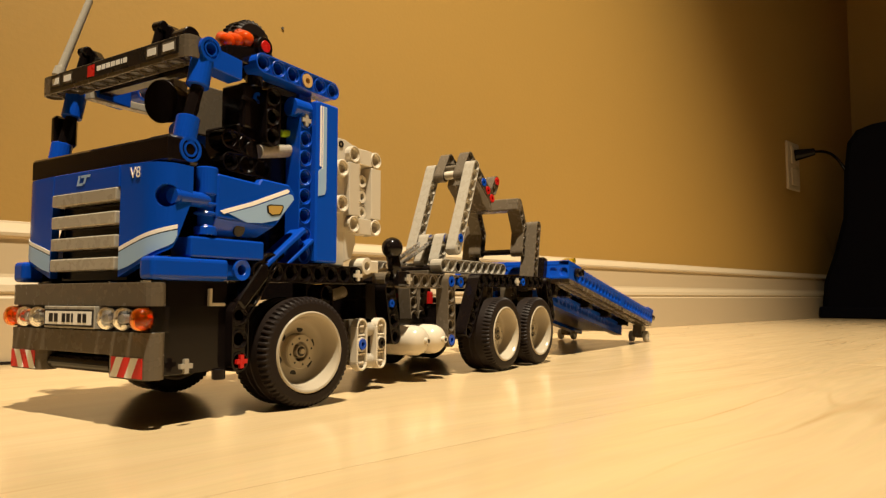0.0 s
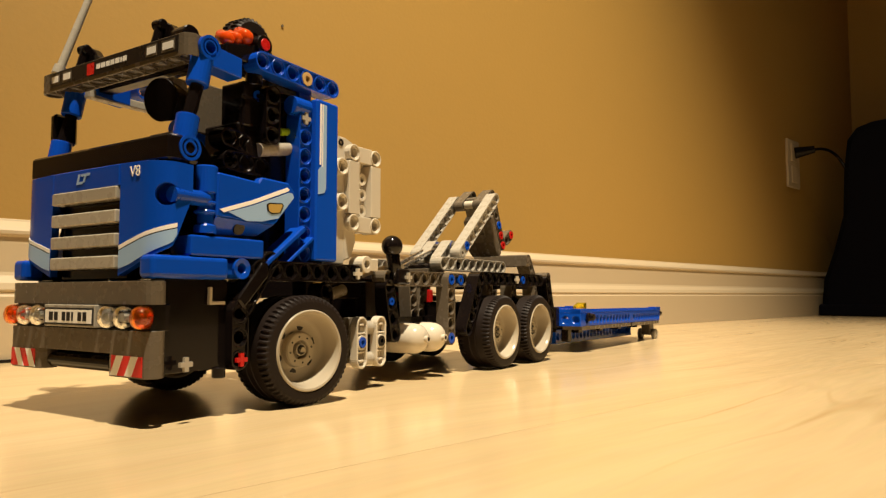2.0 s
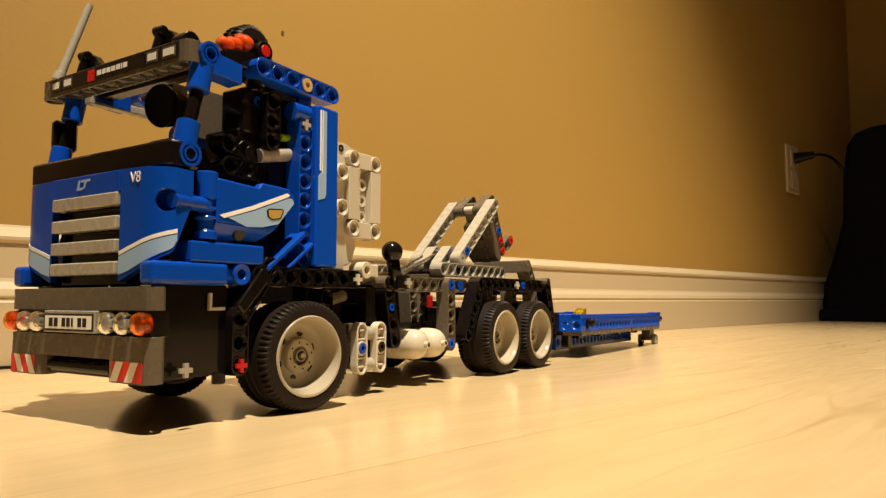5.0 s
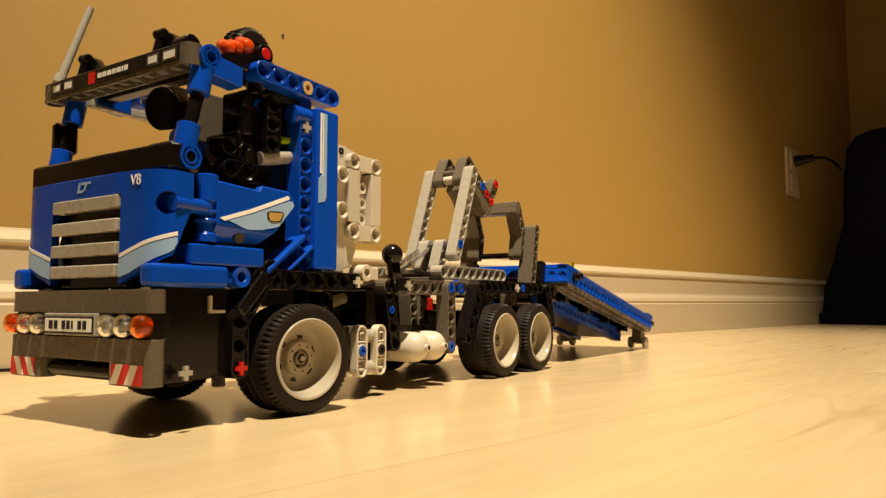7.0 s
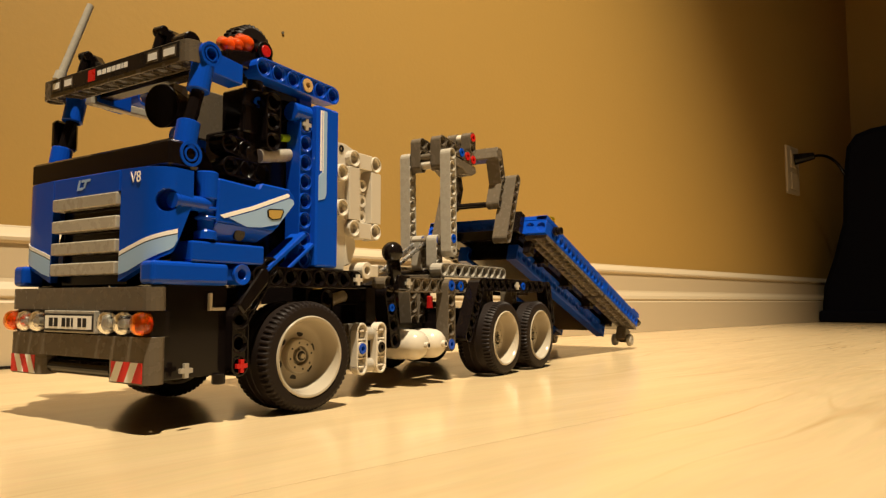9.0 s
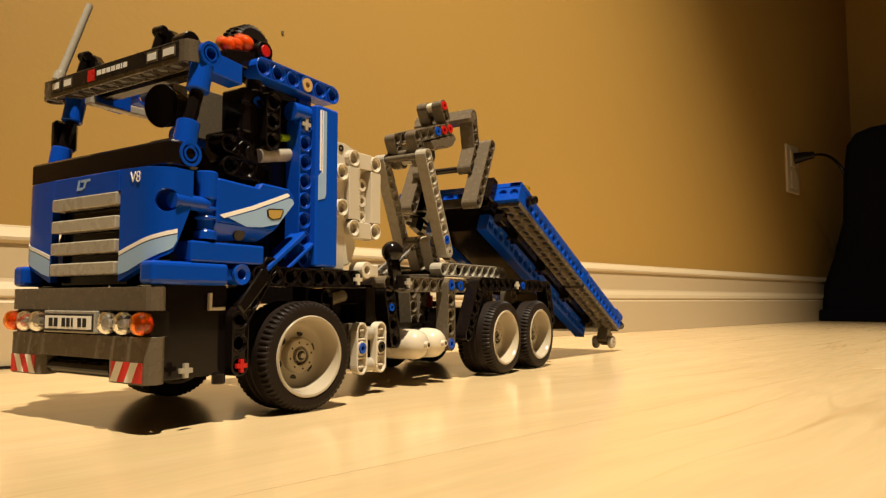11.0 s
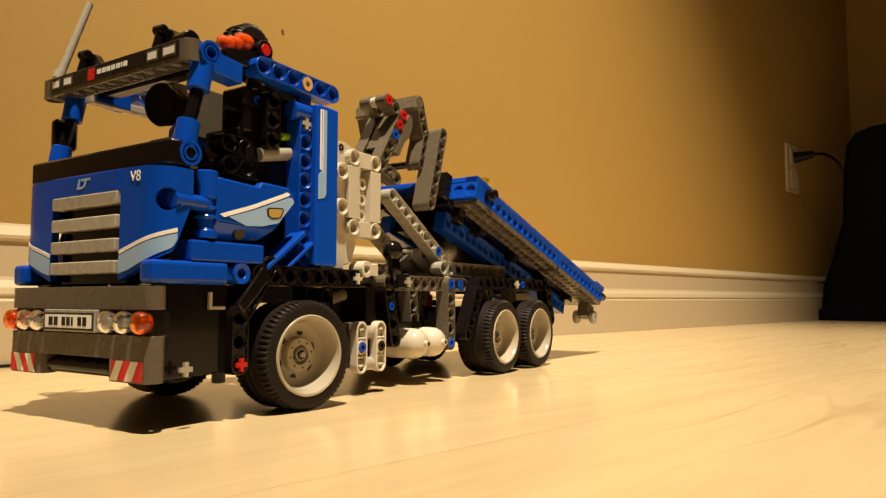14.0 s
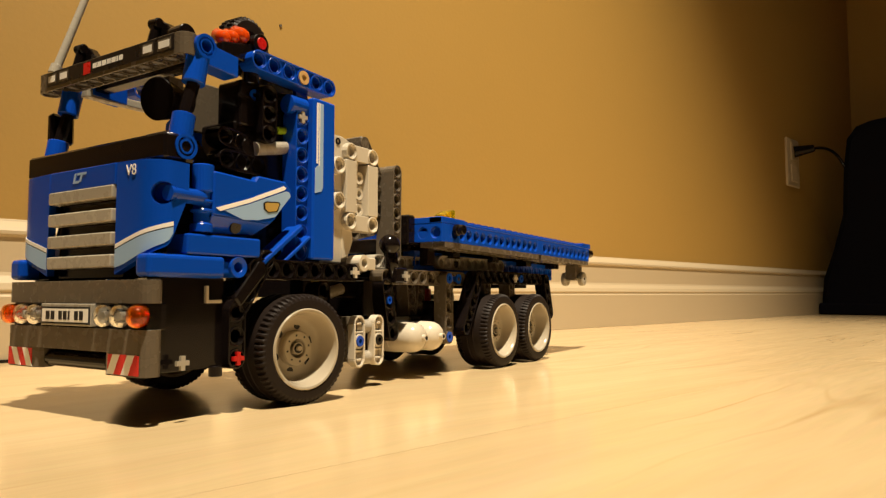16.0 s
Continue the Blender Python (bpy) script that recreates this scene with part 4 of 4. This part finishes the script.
# control knob
knob = rod((9.18, -4.5, 8.2), (9.6, -4.5, 6.4), 0.42)
bmesh.ops.create_uvsphere(knob, u_segments=28, v_segments=18, radius=0.66, matrix=Matrix.Translation((9.18, -4.5, 8.42)))
k = put("control_knob", knob, BLACK, truck, "black ball-headed control knob", bevel=0, smooth=True)
put("knob_foot", box(9.2, 10.4, -5.0, -4.0, 6.1, 7.0), BLACK, truck, bevel=0.06)
beam(4, BLACK, truck, (8.9, -4.1, 5.9), (0, 78, 0))
pin(truck, BLUE, 9.1, -4.56, 5.0, r=0.24)
put("lever_plate", box(6.9, 7.8, -4.3, -3.7, 3.9, 6.2), BLACK, truck, bevel=0.05)
pin(truck, LIGHT, 10.1, -5.02, 6.5, cross=True, name="axle_end")


# rear chassis
def side_frame(s):
    y = s * 4.0
    beam(10, DARK, truck, (8.9, y, 6.46), label="dark grey chassis beam")
    beam(5, DARK, truck, (15.43, s * 4.45, 6.46), DOWN, label="upright dark grey beam")
    pin(truck, BLUE, 15.43, s * 4.92, 6.46, r=0.36, side=s)
    pin(truck, BLUE, 17.4, s * 4.46, 6.46, r=0.36, side=s)
    pin(truck, BLUE, 15.43, s * 4.92, 2.46, r=0.36, side=s)
    beam(11, BLACK, truck, (19.0, s * 4.9, 6.62), label="black beam over the rear wheels")
    beam(5, BLACK, truck, (18.7, s * 5.0, 6.55), (0, 62 + 55, 0))
    beam(4, BLACK, truck, (30.3, s * 5.0, 6.6), (0, 74, 0))
    pin(truck, WHITE, 24.4, s * 5.38, 6.60, r=0.26, side=s, cross=True, name="axle_end")
    pin(truck, BLUE, 25.6, s * 5.38, 6.60, r=0.30, side=s)
    beam(10, LIGHT, truck, (16.75, s * 3.0, 7.66), label="light grey lift frame beam")
    beam(3, DARK, truck, (21.3, s * 4.2, 6.0), DOWN)
    beam(3, DARK, truck, (25.3, s * 4.2, 6.0), DOWN)
    put("axle_pin", rod((15.9, s * 4.2, 2.95), (17.5, s * 4.2, 2.95), 0.36), BLUE, truck, bevel=0.03)
    beam(4, DARK, truck, (14.9, s * 1.6, 6.0), (0, 84, 0))
    beam(4, DARK, truck, (16.8, s * 1.2, 6.0), (0, 96, 0))
    put("chassis_rail", box(3.0, 9.2, min(s * 2.2, s * 3.2), max(s * 2.2, s * 3.2), 5.2, 6.4), BLACK, truck)
    put("cab_strut", rod((1.6, s * 3.3, 4.6), (6.0, s * 3.3, 5.7), 0.34), DARK, truck, bevel=0)
    beam(2, BLACK, truck, (2.9, s * 4.4, 5.6), DOWN)


mirrored(side_frame)
put("chassis_core", box(-3.0, 19.0, -2.2, 2.2, 2.3, 3.9), BLACK, truck)
put("chassis_core", box(17.0, 31.0, -3.4, 3.4, 2.3, 4.9), BLACK, truck)
put("gearbox", box(7.6, 9.6, -3.0, 3.0, 3.9, 6.3), BLACK, truck, bevel=0.08)
put("red_beam", box(12.4, 15.4, 0.2, 1.0, 3.9, 4.25), RED, truck)
put("red_plate", box(18.8, 19.2, -0.9, 0.1, 4.3, 5.8), RED, truck, bevel=0.05)
put("lift_shaft", rod((18.96, -3.4, 7.53), (18.96, 3.4, 7.53), 0.3), BLACK, truck, bevel=0)
put("lift_bridge", box(16.2, 18.0, -2.4, 2.4, 6.3, 7.3), DARK, truck)
put("tail_bridge", box(28.6, 30.6, -3.4, 3.4, 5.9, 6.7), BLACK, truck)

# lift arm: turns on the shaft; built upright about it
PX, PZ, K = 18.97, 7.54, 0.92
lift_arm = put("lift_arm", rod((0, -2.2, 8.97), (0, 0.9, 8.97), 0.26), DARK, truck, "grey hook-lift arm of paired beams", at=(PX, 0, PZ), bevel=0)


def small(ob):
    """The lift's beams have a slightly finer pitch."""
    ob.matrix_basis = ob.matrix_basis @ Matrix.Diagonal((K, K, K, 1))
    return ob


for s, ya, yl in ((-1, -2.5, -1.25), (1, 1.22, 0.15)):
    small(beam(9, LIGHT, lift_arm, (0, ya, 8.97 - 8 * K), UP, label="light grey arm beam"))
    small(beam(3, LIGHT, lift_arm, (-0.1, yl, 0.62), UP, label="light grey link"))
    put("spacer", rod((0, yl, 2.50), (0, ya, 2.50), 0.40), DARK, lift_arm, bevel=0.02)
    pin(lift_arm, BLUE, 0, ya + s * 0.43, 8.97 - 7 * K, r=0.34, side=s)
    pin(lift_arm, LIGHT, 0, ya + s * 0.43, 8.97 - 8 * K, r=0.34, side=s)
    pin(lift_arm, BLUE, -0.1, yl - 0.43, 2.46, r=0.34)

# jib: hinged on the arm's top, with the hook at its end
jib = put("jib", rod((0, -2.2, 0), (0, 0.9, 0), 0.26), DARK, truck, "dark grey angled jib with the hook", at=(PX, 0, PZ + 8.97), bevel=0)
fall = Matrix.Translation((0.12, 0, 1.12)) @ Matrix.Rotation(radians(10), 4, "Y")
end = fall @ Vector((5 * K, 0, 0))
for s, yj, yh in ((-1, -1.57, -1.57), (1, 0.29, -0.18)):
    bm = beam_mesh(3, m=Matrix.Translation((0.12, 0, 1.12 - 2 * K)) @ Matrix.Rotation(radians(-90), 4, "Y") @ Matrix.Scale(K, 4))
    beam_mesh(6, bm=bm, m=fall @ Matrix.Diagonal((K, K * 0.985, K * 0.985, 1)))
    put("jib_beam", bm, DARK, jib, at=(0, yj, 0), bevel=0.02)
    small(beam(2, DARK, jib, (end.x, yh, end.z + K), UP, name="hook"))
    for k, mat in ((3, BLUE), (4, RED), (5, RED)):
        c = fall @ Vector((k * K, 0, 0))
        pin(jib, mat, c.x, yj + s * 0.47, c.z, r=0.34, side=s)
    pin(jib, RED, end.x, yh + s * 0.47, end.z + 2 * K, r=0.34, side=s)
put("roller", rod((end.x, -1.15, end.z + 2 * K), (end.x, -0.6, end.z + 2 * K), 0.36), WHITE, jib, bevel=0.03)
put("spacer", rod((0.12, -1.15, -0.60), (0.12, -0.15, -0.60), 0.34), WHITE, jib, "white spacer between the jib beams", bevel=0.03)
bm = prism([(1.55, 1.16), (4.5, 0.72), (4.7, 0.30), (5.25, -0.30), (5.2, -0.72), (4.5, -1.02), (3.6, -0.95), (3.0, -0.62), (1.7, -0.42)], "y", -1.14, -0.14)
put("jib_plate", bm, DARK, jib, "dark grey filler plate of the jib", bevel=0.06)
for y0, y1 in ((-2.0, -1.16), (-0.12, 0.72)):
    bm = prism([(1.6, 0.30), (5.1, -0.22), (5.2, -0.70), (4.5, -1.0), (3.6, -0.93), (3.0, -0.60), (1.75, -0.40)], "y", y0, y1)
    put("jib_cheek", bm, DARK, jib, bevel=0.06)
# slots are not cut: black boxes carry the shade they would hold
for x in (2.2, 2.9):
    put("plate_slot", box(x, x + 0.28, -1.05, -0.30, -0.62, -0.40), INK_HOLE_SHADE, jib, bevel=0)

# piston of the lift
piston = put("piston_rod", rod((0, -0.45, 0), (-5.2, -0.45, 0), 0.17), STEEL, truck, "bright steel piston rods", bevel=0)
put("piston_rod", rod((0, 0.45, 0), (-5.2, 0.45, 0), 0.17), STEEL, piston, bevel=0)
put("piston_head", box(-0.5, 0.4, -0.62, 0.62, -0.35, 0.35), DARK, piston, bevel=0.08)
put("piston_body", rod((10.6, 0, 5.7), (14.4, 0, 6.7), 0.8), BLACK, truck, bevel=0.05)

# ---- the flatbed that the lift carries ----
OX, OZ = 26.0, 8.1
flatbed = thing("flatbed", (OX, 0, OZ), "blue and grey plastic brick-built flatbed with lifting bail", "flatbed")


def bed(name, bm, mat, label="", bevel=0.03, smooth=False):
    return put(name, bm, mat, flatbed, label, at=(-OX, 0, -OZ), bevel=bevel, smooth=smooth)


def bedbeam(n, mat, at, rot=(0, 0, 0), **kw):
    return beam(n, mat, flatbed, (at[0] - OX, at[1], at[2] - OZ), rot, **kw)


PITCH, TAIL = 0.965, 40.0                      # hole pitch along the deck, and its tail end
bed("deck", box(13.35, TAIL, -5.0, 5.0, 8.55, 9.2), BLUE)
# a dark grey plate made black, so that its shade lies in the colour
bed("underside", box(13.3, TAIL, -4.0, 4.0, 8.30, 8.52), BLACK, "plate under the deck, coloured black for its shade", 0.02)
for s in (-1, 1):
    for n, x in ((15, 13.985), (11, 29.425)):
        bm = beam_mesh(n, square=True, half=0.6)
        bmesh.ops.scale(bm, vec=(PITCH, 1, 1), verts=bm.verts)
        put("side_brick", bm, BLUE, flatbed, "blue side brick with round holes", at=(x - OX, s * 5.5, 9.12 - OZ), bevel=0.025)
    bed("joint_brick", box(28.0, 28.93, s * 5.5 - 0.485, s * 5.5 + 0.485, 8.53, 9.71), BLUE)
    bed("cap_plate", box(13.3, 16.3, s * 5.5 - 0.49, s * 5.5 + 0.49, 9.74, 10.14), BLUE)
    bed("cap_plate", box(16.3, TAIL, s * 5.5 - 0.49, s * 5.5 + 0.49, 9.74, 9.95), BLUE)
    bed("cap_plate", box(TAIL - 2, TAIL, s * 5.5 - 0.48, s * 5.5 + 0.48, 9.96, 10.2), BLUE)
    bm = bmesh.new()
    for k in range(22):
        rod((16.85 + k * PITCH, s * 5.5, 9.94), (16.85 + k * PITCH, s * 5.5, 10.12), 0.30, seg=14, bm=bm)
    tagged(bed("studs", bm, BLUE, bevel=0), kind="stuff")
    bed("clear_marker", prism([(14.0, 10.15), (15.2, 10.15), (15.2, 10.72), (14.9, 10.72), (14.0, 10.35)], "y", s * 5.4 - 0.45, s * 5.4 + 0.45), YELLOW, "clear yellow slope", 0.03)
    for y0, y1, r in ((6.0, 6.35, 0.40), (6.35, 6.75, 0.34)):
        bed("side_peg", rod((14.95, s * y0, 9.35), (14.95, s * y1, 9.35), r), BLACK, "black peg", 0.06)
    bed("side_peg", rod((TAIL - 0.1, s * 5.6, 9.35), (TAIL + 0.85, s * 5.6, 9.35), 0.40), BLACK, "black peg", 0.12)
    bed("tail_lens", box(TAIL - 0.2, TAIL + 0.05, s * 5.5 - 0.4, s * 5.5 + 0.4, 9.75, 10.1), RED, bevel=0.02)
    # rails and hole plates underneath
    for n, x in ((15, 14.2), (11, 29.2)):
        for row in (5.5, 4.5):
            bm = beam_mesh(n, square=True, thick=0.36)
            bmesh.ops.scale(bm, vec=(PITCH, 1, 1), verts=bm.verts)
            put("edge_plate", bm, DARK, flatbed, "dark grey plate with holes under the deck edge", at=(x - OX, s * row, 8.33 - OZ), rot=(90, 0, 0), bevel=0.02)
    bedbeam(15, BLUE, (15.0, s * 2.5, 7.38), square=True, half=0.70, label="blue rail under the deck")
    bedbeam(8, BLUE, (30.02, s * 2.5, 7.38), square=True, half=0.70)
    # front posts, uprights and the bail
    yb = -3.0 if s < 0 else 3.8
    bed("front_post", box(12.45, 13.28, s * 3.5 - 0.42, s * 3.5 + 0.42, 8.3, 10.3), BLACK, bevel=0.1)
    bed("front_post", box(12.4, 13.2, yb - 0.4, yb + 0.4, 8.4, 9.6), BLACK, bevel=0.1)
    small(put("bail_upright", beam_mesh(7, thick=1.5), DARK, flatbed, "upright dark grey beam of the bail", at=(11.92 - OX, yb - s * 0.27, 13.08 - OZ), rot=DOWN, bevel=0.03))
    bm = beam_mesh(3, thick=1.35, m=Matrix.Rotation(radians(-90), 4, "Y"))
    beam_mesh(4, thick=1.35, bm=bm, m=Matrix.Translation((0, 0, 2)) @ Matrix.Rotation(radians(-90 - 35), 4, "Y") @ Matrix.Diagonal((1, 0.985, 0.985, 1)))
    small(put("bail_leg", bm, DARK, flatbed, "bent dark grey bail leg", at=(11.36 - OX, yb - s * 1.2, 10.58 - OZ), bevel=0.02))
    bed("foot", box(14.0, 14.9, s * 4.1 - 0.35, s * 4.1 + 0.35, 7.0, 8.14), BLACK, bevel=0.06)
    # tail rollers
    bed("roller_block", box(38.3, 39.9, s * 4.6 - 0.55, s * 4.6 + 0.55, 6.75, 8.14), DARK, bevel=0.08)
    bed("tail_axle", rod((39.1, s * 3.5, 6.84), (39.1, s * 5.7, 6.84), 0.14), BLACK, bevel=0)
    for yy in (s * 4.6 - 0.85, s * 4.6 + 0.85):
        bed("tail_roller", lathe([(0.15, -0.27), (0.60, -0.25), (0.66, -0.12), (0.66, 0.12), (0.60, 0.25), (0.15, 0.27)], 24, close=True), LIGHT, "pale roller").matrix_basis = pose((39.1 - OX) * S, yy * S, (6.84 - OZ) * S)
bedbeam(12, BLUE, (13.8, -5.5, 9.10), (0, 0, 90), square=True, half=0.6, label="blue front brick with round holes")
# black panel added to darken the shaded face below the front brick
bed("front_panel", box(12.95, 13.26, -3.6, 3.6, 7.9, 8.85), BLACK, bevel=0.06)
bed("front_lip", box(13.3, 14.3, -6.0, 6.0, 9.72, 10.12), BLUE)
bed("bail_bar", box(9.35, 10.2, -2.40, 3.20, 13.98, 15.1), DARK, "dark grey top bar of the bail", 0.1)
bed("bail_axle", rod((11.36, -2.4, 10.58), (11.36, 3.2, 10.58), 0.26), BLACK, bevel=0)
bed("cross_plate", box(15.0, 36.0, -1.95, 1.95, 6.9, 8.28), BLACK, bevel=0.02)
for x in (18, 24, 30, 36):
    bed("cross_member", box(x, x + 1, -3.95, 3.95, 7.7, 8.28), BLACK, bevel=0.03)

# ---- outlet, plug and the dark appliance in the far corner ----
outlet = thing("wall_outlet", (0, 0, 0), "white wall outlet with a black plug in it", "outlet")
outlet.matrix_basis = ROOM @ pose(170.4 * S, 0, 39.0 * S)
bm = box(-4.2, 4.2, -0.6, 0, -6.3, 6.3)
put("cover_plate", bm, TRIM, outlet, bevel=0.3)
put("socket", box(-2.0, 2.0, -0.9, -0.55, -5.0, -0.6), TRIM, outlet, bevel=0.3)
put("socket", box(-2.0, 2.0, -0.9, -0.55, 0.6, 5.0), TRIM, outlet, bevel=0.3)
plug = thing("power_plug", (0, 0, 0), "black moulded plug and cable in the outlet", "plug")
plug.matrix_basis = ROOM @ pose(170.4 * S, 0, 41.8 * S)
put("plug_body", rod((0, -0.85, 0), (1.6, -5.2, 0.6), 1.5, 0.9, seg=20), BLACK, plug, bevel=0.1)
cu = bpy.data.curves.new("cable", "CURVE")
cu.dimensions, cu.bevel_depth, cu.bevel_resolution = "3D", 0.36 * S, 3
sp = cu.splines.new("NURBS")
sp.points.add(6)
for p, c in zip(sp.points, ((1.4, -4.8, 0.5), (3.6, -6.2, 1.0), (6.6, -7.2, 0.7), (9.2, -8.0, -0.4), (11.2, -8.8, -2.4), (12.8, -9.6, -5.0), (14.0, -10.0, -7.0))):
    p.co = (c[0] * S, c[1] * S, c[2] * S, 1)
sp.use_endpoint_u, sp.order_u = True, 4
tmp = new("cable", cu)
me = bpy.data.meshes.new_from_object(tmp)
bpy.data.objects.remove(tmp)
me.materials.clear()
me.materials.append(BLACK)
put("cable", me, BLACK, plug, bevel=0)

appliance = thing("floor_appliance", (0, 0, 0), "dark navy round-topped appliance standing by the wall", "appliance")
appliance.matrix_basis = ROOM @ pose(195.5 * S, -27 * S, 0)
# the flare below z 26 builds the shadow beside the body into its shape
outline = [(24.6, 0), (24.0, 9), (21.2, 17), (18.8, 26), (18.2, 38), (17.2, 45.5), (15.0, 48.4), (11.5, 49.4), (0, 50), (-14, 50), (-20, 47), (-23, 38), (-24, 0)]
put("body", prism(outline, "x", -15, 16), FABRIC, appliance, bevel=1.6)
put("base", box(-15.6, 16.6, -24.8, 24.8, 0, 3), FABRIC, appliance, bevel=0.4)


# thin black rod added as the shadow line where baseboard meets floor
seam_line = thing("seam_shadow_line", (0, 0, 0), "thin black line for the seam shadow along the baseboard", "cable")
seam_line.matrix_basis = ROOM
put("cable", rod((-90, -2.2, 0.14), (6, -2.2, 0.14), 0.13, seg=10), BLACK, seam_line, bevel=0)
nail = thing("wall_nail", (0, 0, 0), "tiny dark nail head in the wall", "nail")
nail.matrix_basis = ROOM @ pose(21.5 * S, 0, 34.9 * S)
put("nail_head", rod((0, 0.1, 0), (0, -0.12, 0), 0.16, seg=12), DARK, nail, bevel=0)


# ---- what moves ----
def motions():
    # flatbed: shift along the truck, lift, pitch in degrees
    way = [
        (0.0, 18.81, 1.23, 10.68), (0.5, 20.11, -0.85, 7.80), (1.0, 21.50, -3.25, 4.45), (1.5, 22.85, -5.75, 0.85), (2.0, 22.95, -5.92, 0.5),
        (3.0, 22.95, -5.92, 0.5), (5.2, 22.95, -5.92, 0.5), (5.5, 22.65, -5.35, 1.4), (6.0, 21.25, -2.80, 5.1), (6.5, 19.80, -0.43, 8.42), (7.0, 18.41, 1.57, 11.10),
        (7.5, 17.09, 3.30, 13.52), (8.0, 15.80, 4.95, 15.80), (8.5, 14.48, 6.30, 17.62), (9.0, 13.22, 7.57, 19.36), (9.8, 11.15, 9.30, 21.9), (10.6, 9.00, 10.75, 24.0),
        (11.5, 6.50, 11.52, 25.20), (12.0, 5.00, 11.66, 25.20), (12.5, 4.05, 11.60, 25.05), (13.0, 3.50, 11.20, 23.80), (13.5, 2.61, 10.05, 20.70), (14.0, 1.65, 8.30, 16.60),
        (14.5, 0.20, 3.60, 6.80), (14.8, -0.50, 0.80, 1.30), (15.0, -0.62, 0.50, 0.75), (16.0, -0.62, 0.50, 0.75)]
    rows = []
    for t, x, z, a in way:
        c, s = math.cos(radians(a)), math.sin(radians(a))
        rows.append((t, pose((x + c * OX + s * OZ) * S, 0, (z - s * OX + c * OZ) * S, 0, a, 0)))
    walk(flatbed, rows)
    # lift arm: degrees from upright, towards the rear
    turn = [(0.0, 22.4), (0.5, 30.7), (1.0, 39.1), (1.5, 47.9), (2.0, 48.9), (3.0, 48.8), (5.2, 48.8), (5.5, 46.6), (6.0, 37.6), (6.5, 28.9), (7.0, 21.0), (7.5, 15.5),
            (8.0, 10.4), (8.5, 4.6), (9.0, -1.2), (9.8, -9.8), (10.6, -18.6), (11.5, -28.3), (12.0, -34.8), (12.5, -39.0), (13.0, -42.8), (13.5, -49.0), (14.0, -58.0),
            (14.5, -72.5), (14.8, -88.2), (15.0, -90.4), (16.0, -90.4)]
    walk(lift_arm, [(t, pose(PX * S, 0, PZ * S, 0, a, 0)) for t, a in turn])
    # jib: a further fold on the arm, and its slide out of it late in the lift
    folds = [(-91, -12.0), (-39, -10.0), (-1.2, 0.0), (10.4, 2.0), (22.0, 7.5), (50, 8.0)]
    back = [(0, 0.0), (9.0, 0.0), (12.5, 0.8), (14.0, 1.0), (14.5, 0.1), (16.0, 0.0)]
    up = [(0, 0.0), (9.0, 0.0), (12.5, 0.75), (14.0, 1.6), (14.5, 1.9), (16.0, 1.9)]
    rows = []
    for t, a in turn:
        r = radians(a)
        x, z = PX + 8.97 * math.sin(r) + along(back, t), PZ + 8.97 * math.cos(r) + along(up, t)
        rows.append((t, pose(x * S, 0, z * S, 0, a + along(folds, a), 0)))
    walk(jib, rows)
    # piston rods end at the link on the arm and point at the cylinder
    rows = []
    for t, a in turn:
        r = radians(a)
        x, z = PX + 2.46 * math.sin(r), PZ + 2.46 * math.cos(r)
        rows.append((t, pose(x * S, 0, z * S, 0, -math.degrees(math.atan2(z - 5.9, x - 11.4)), 0)))
    walk(piston, rows)


motions()
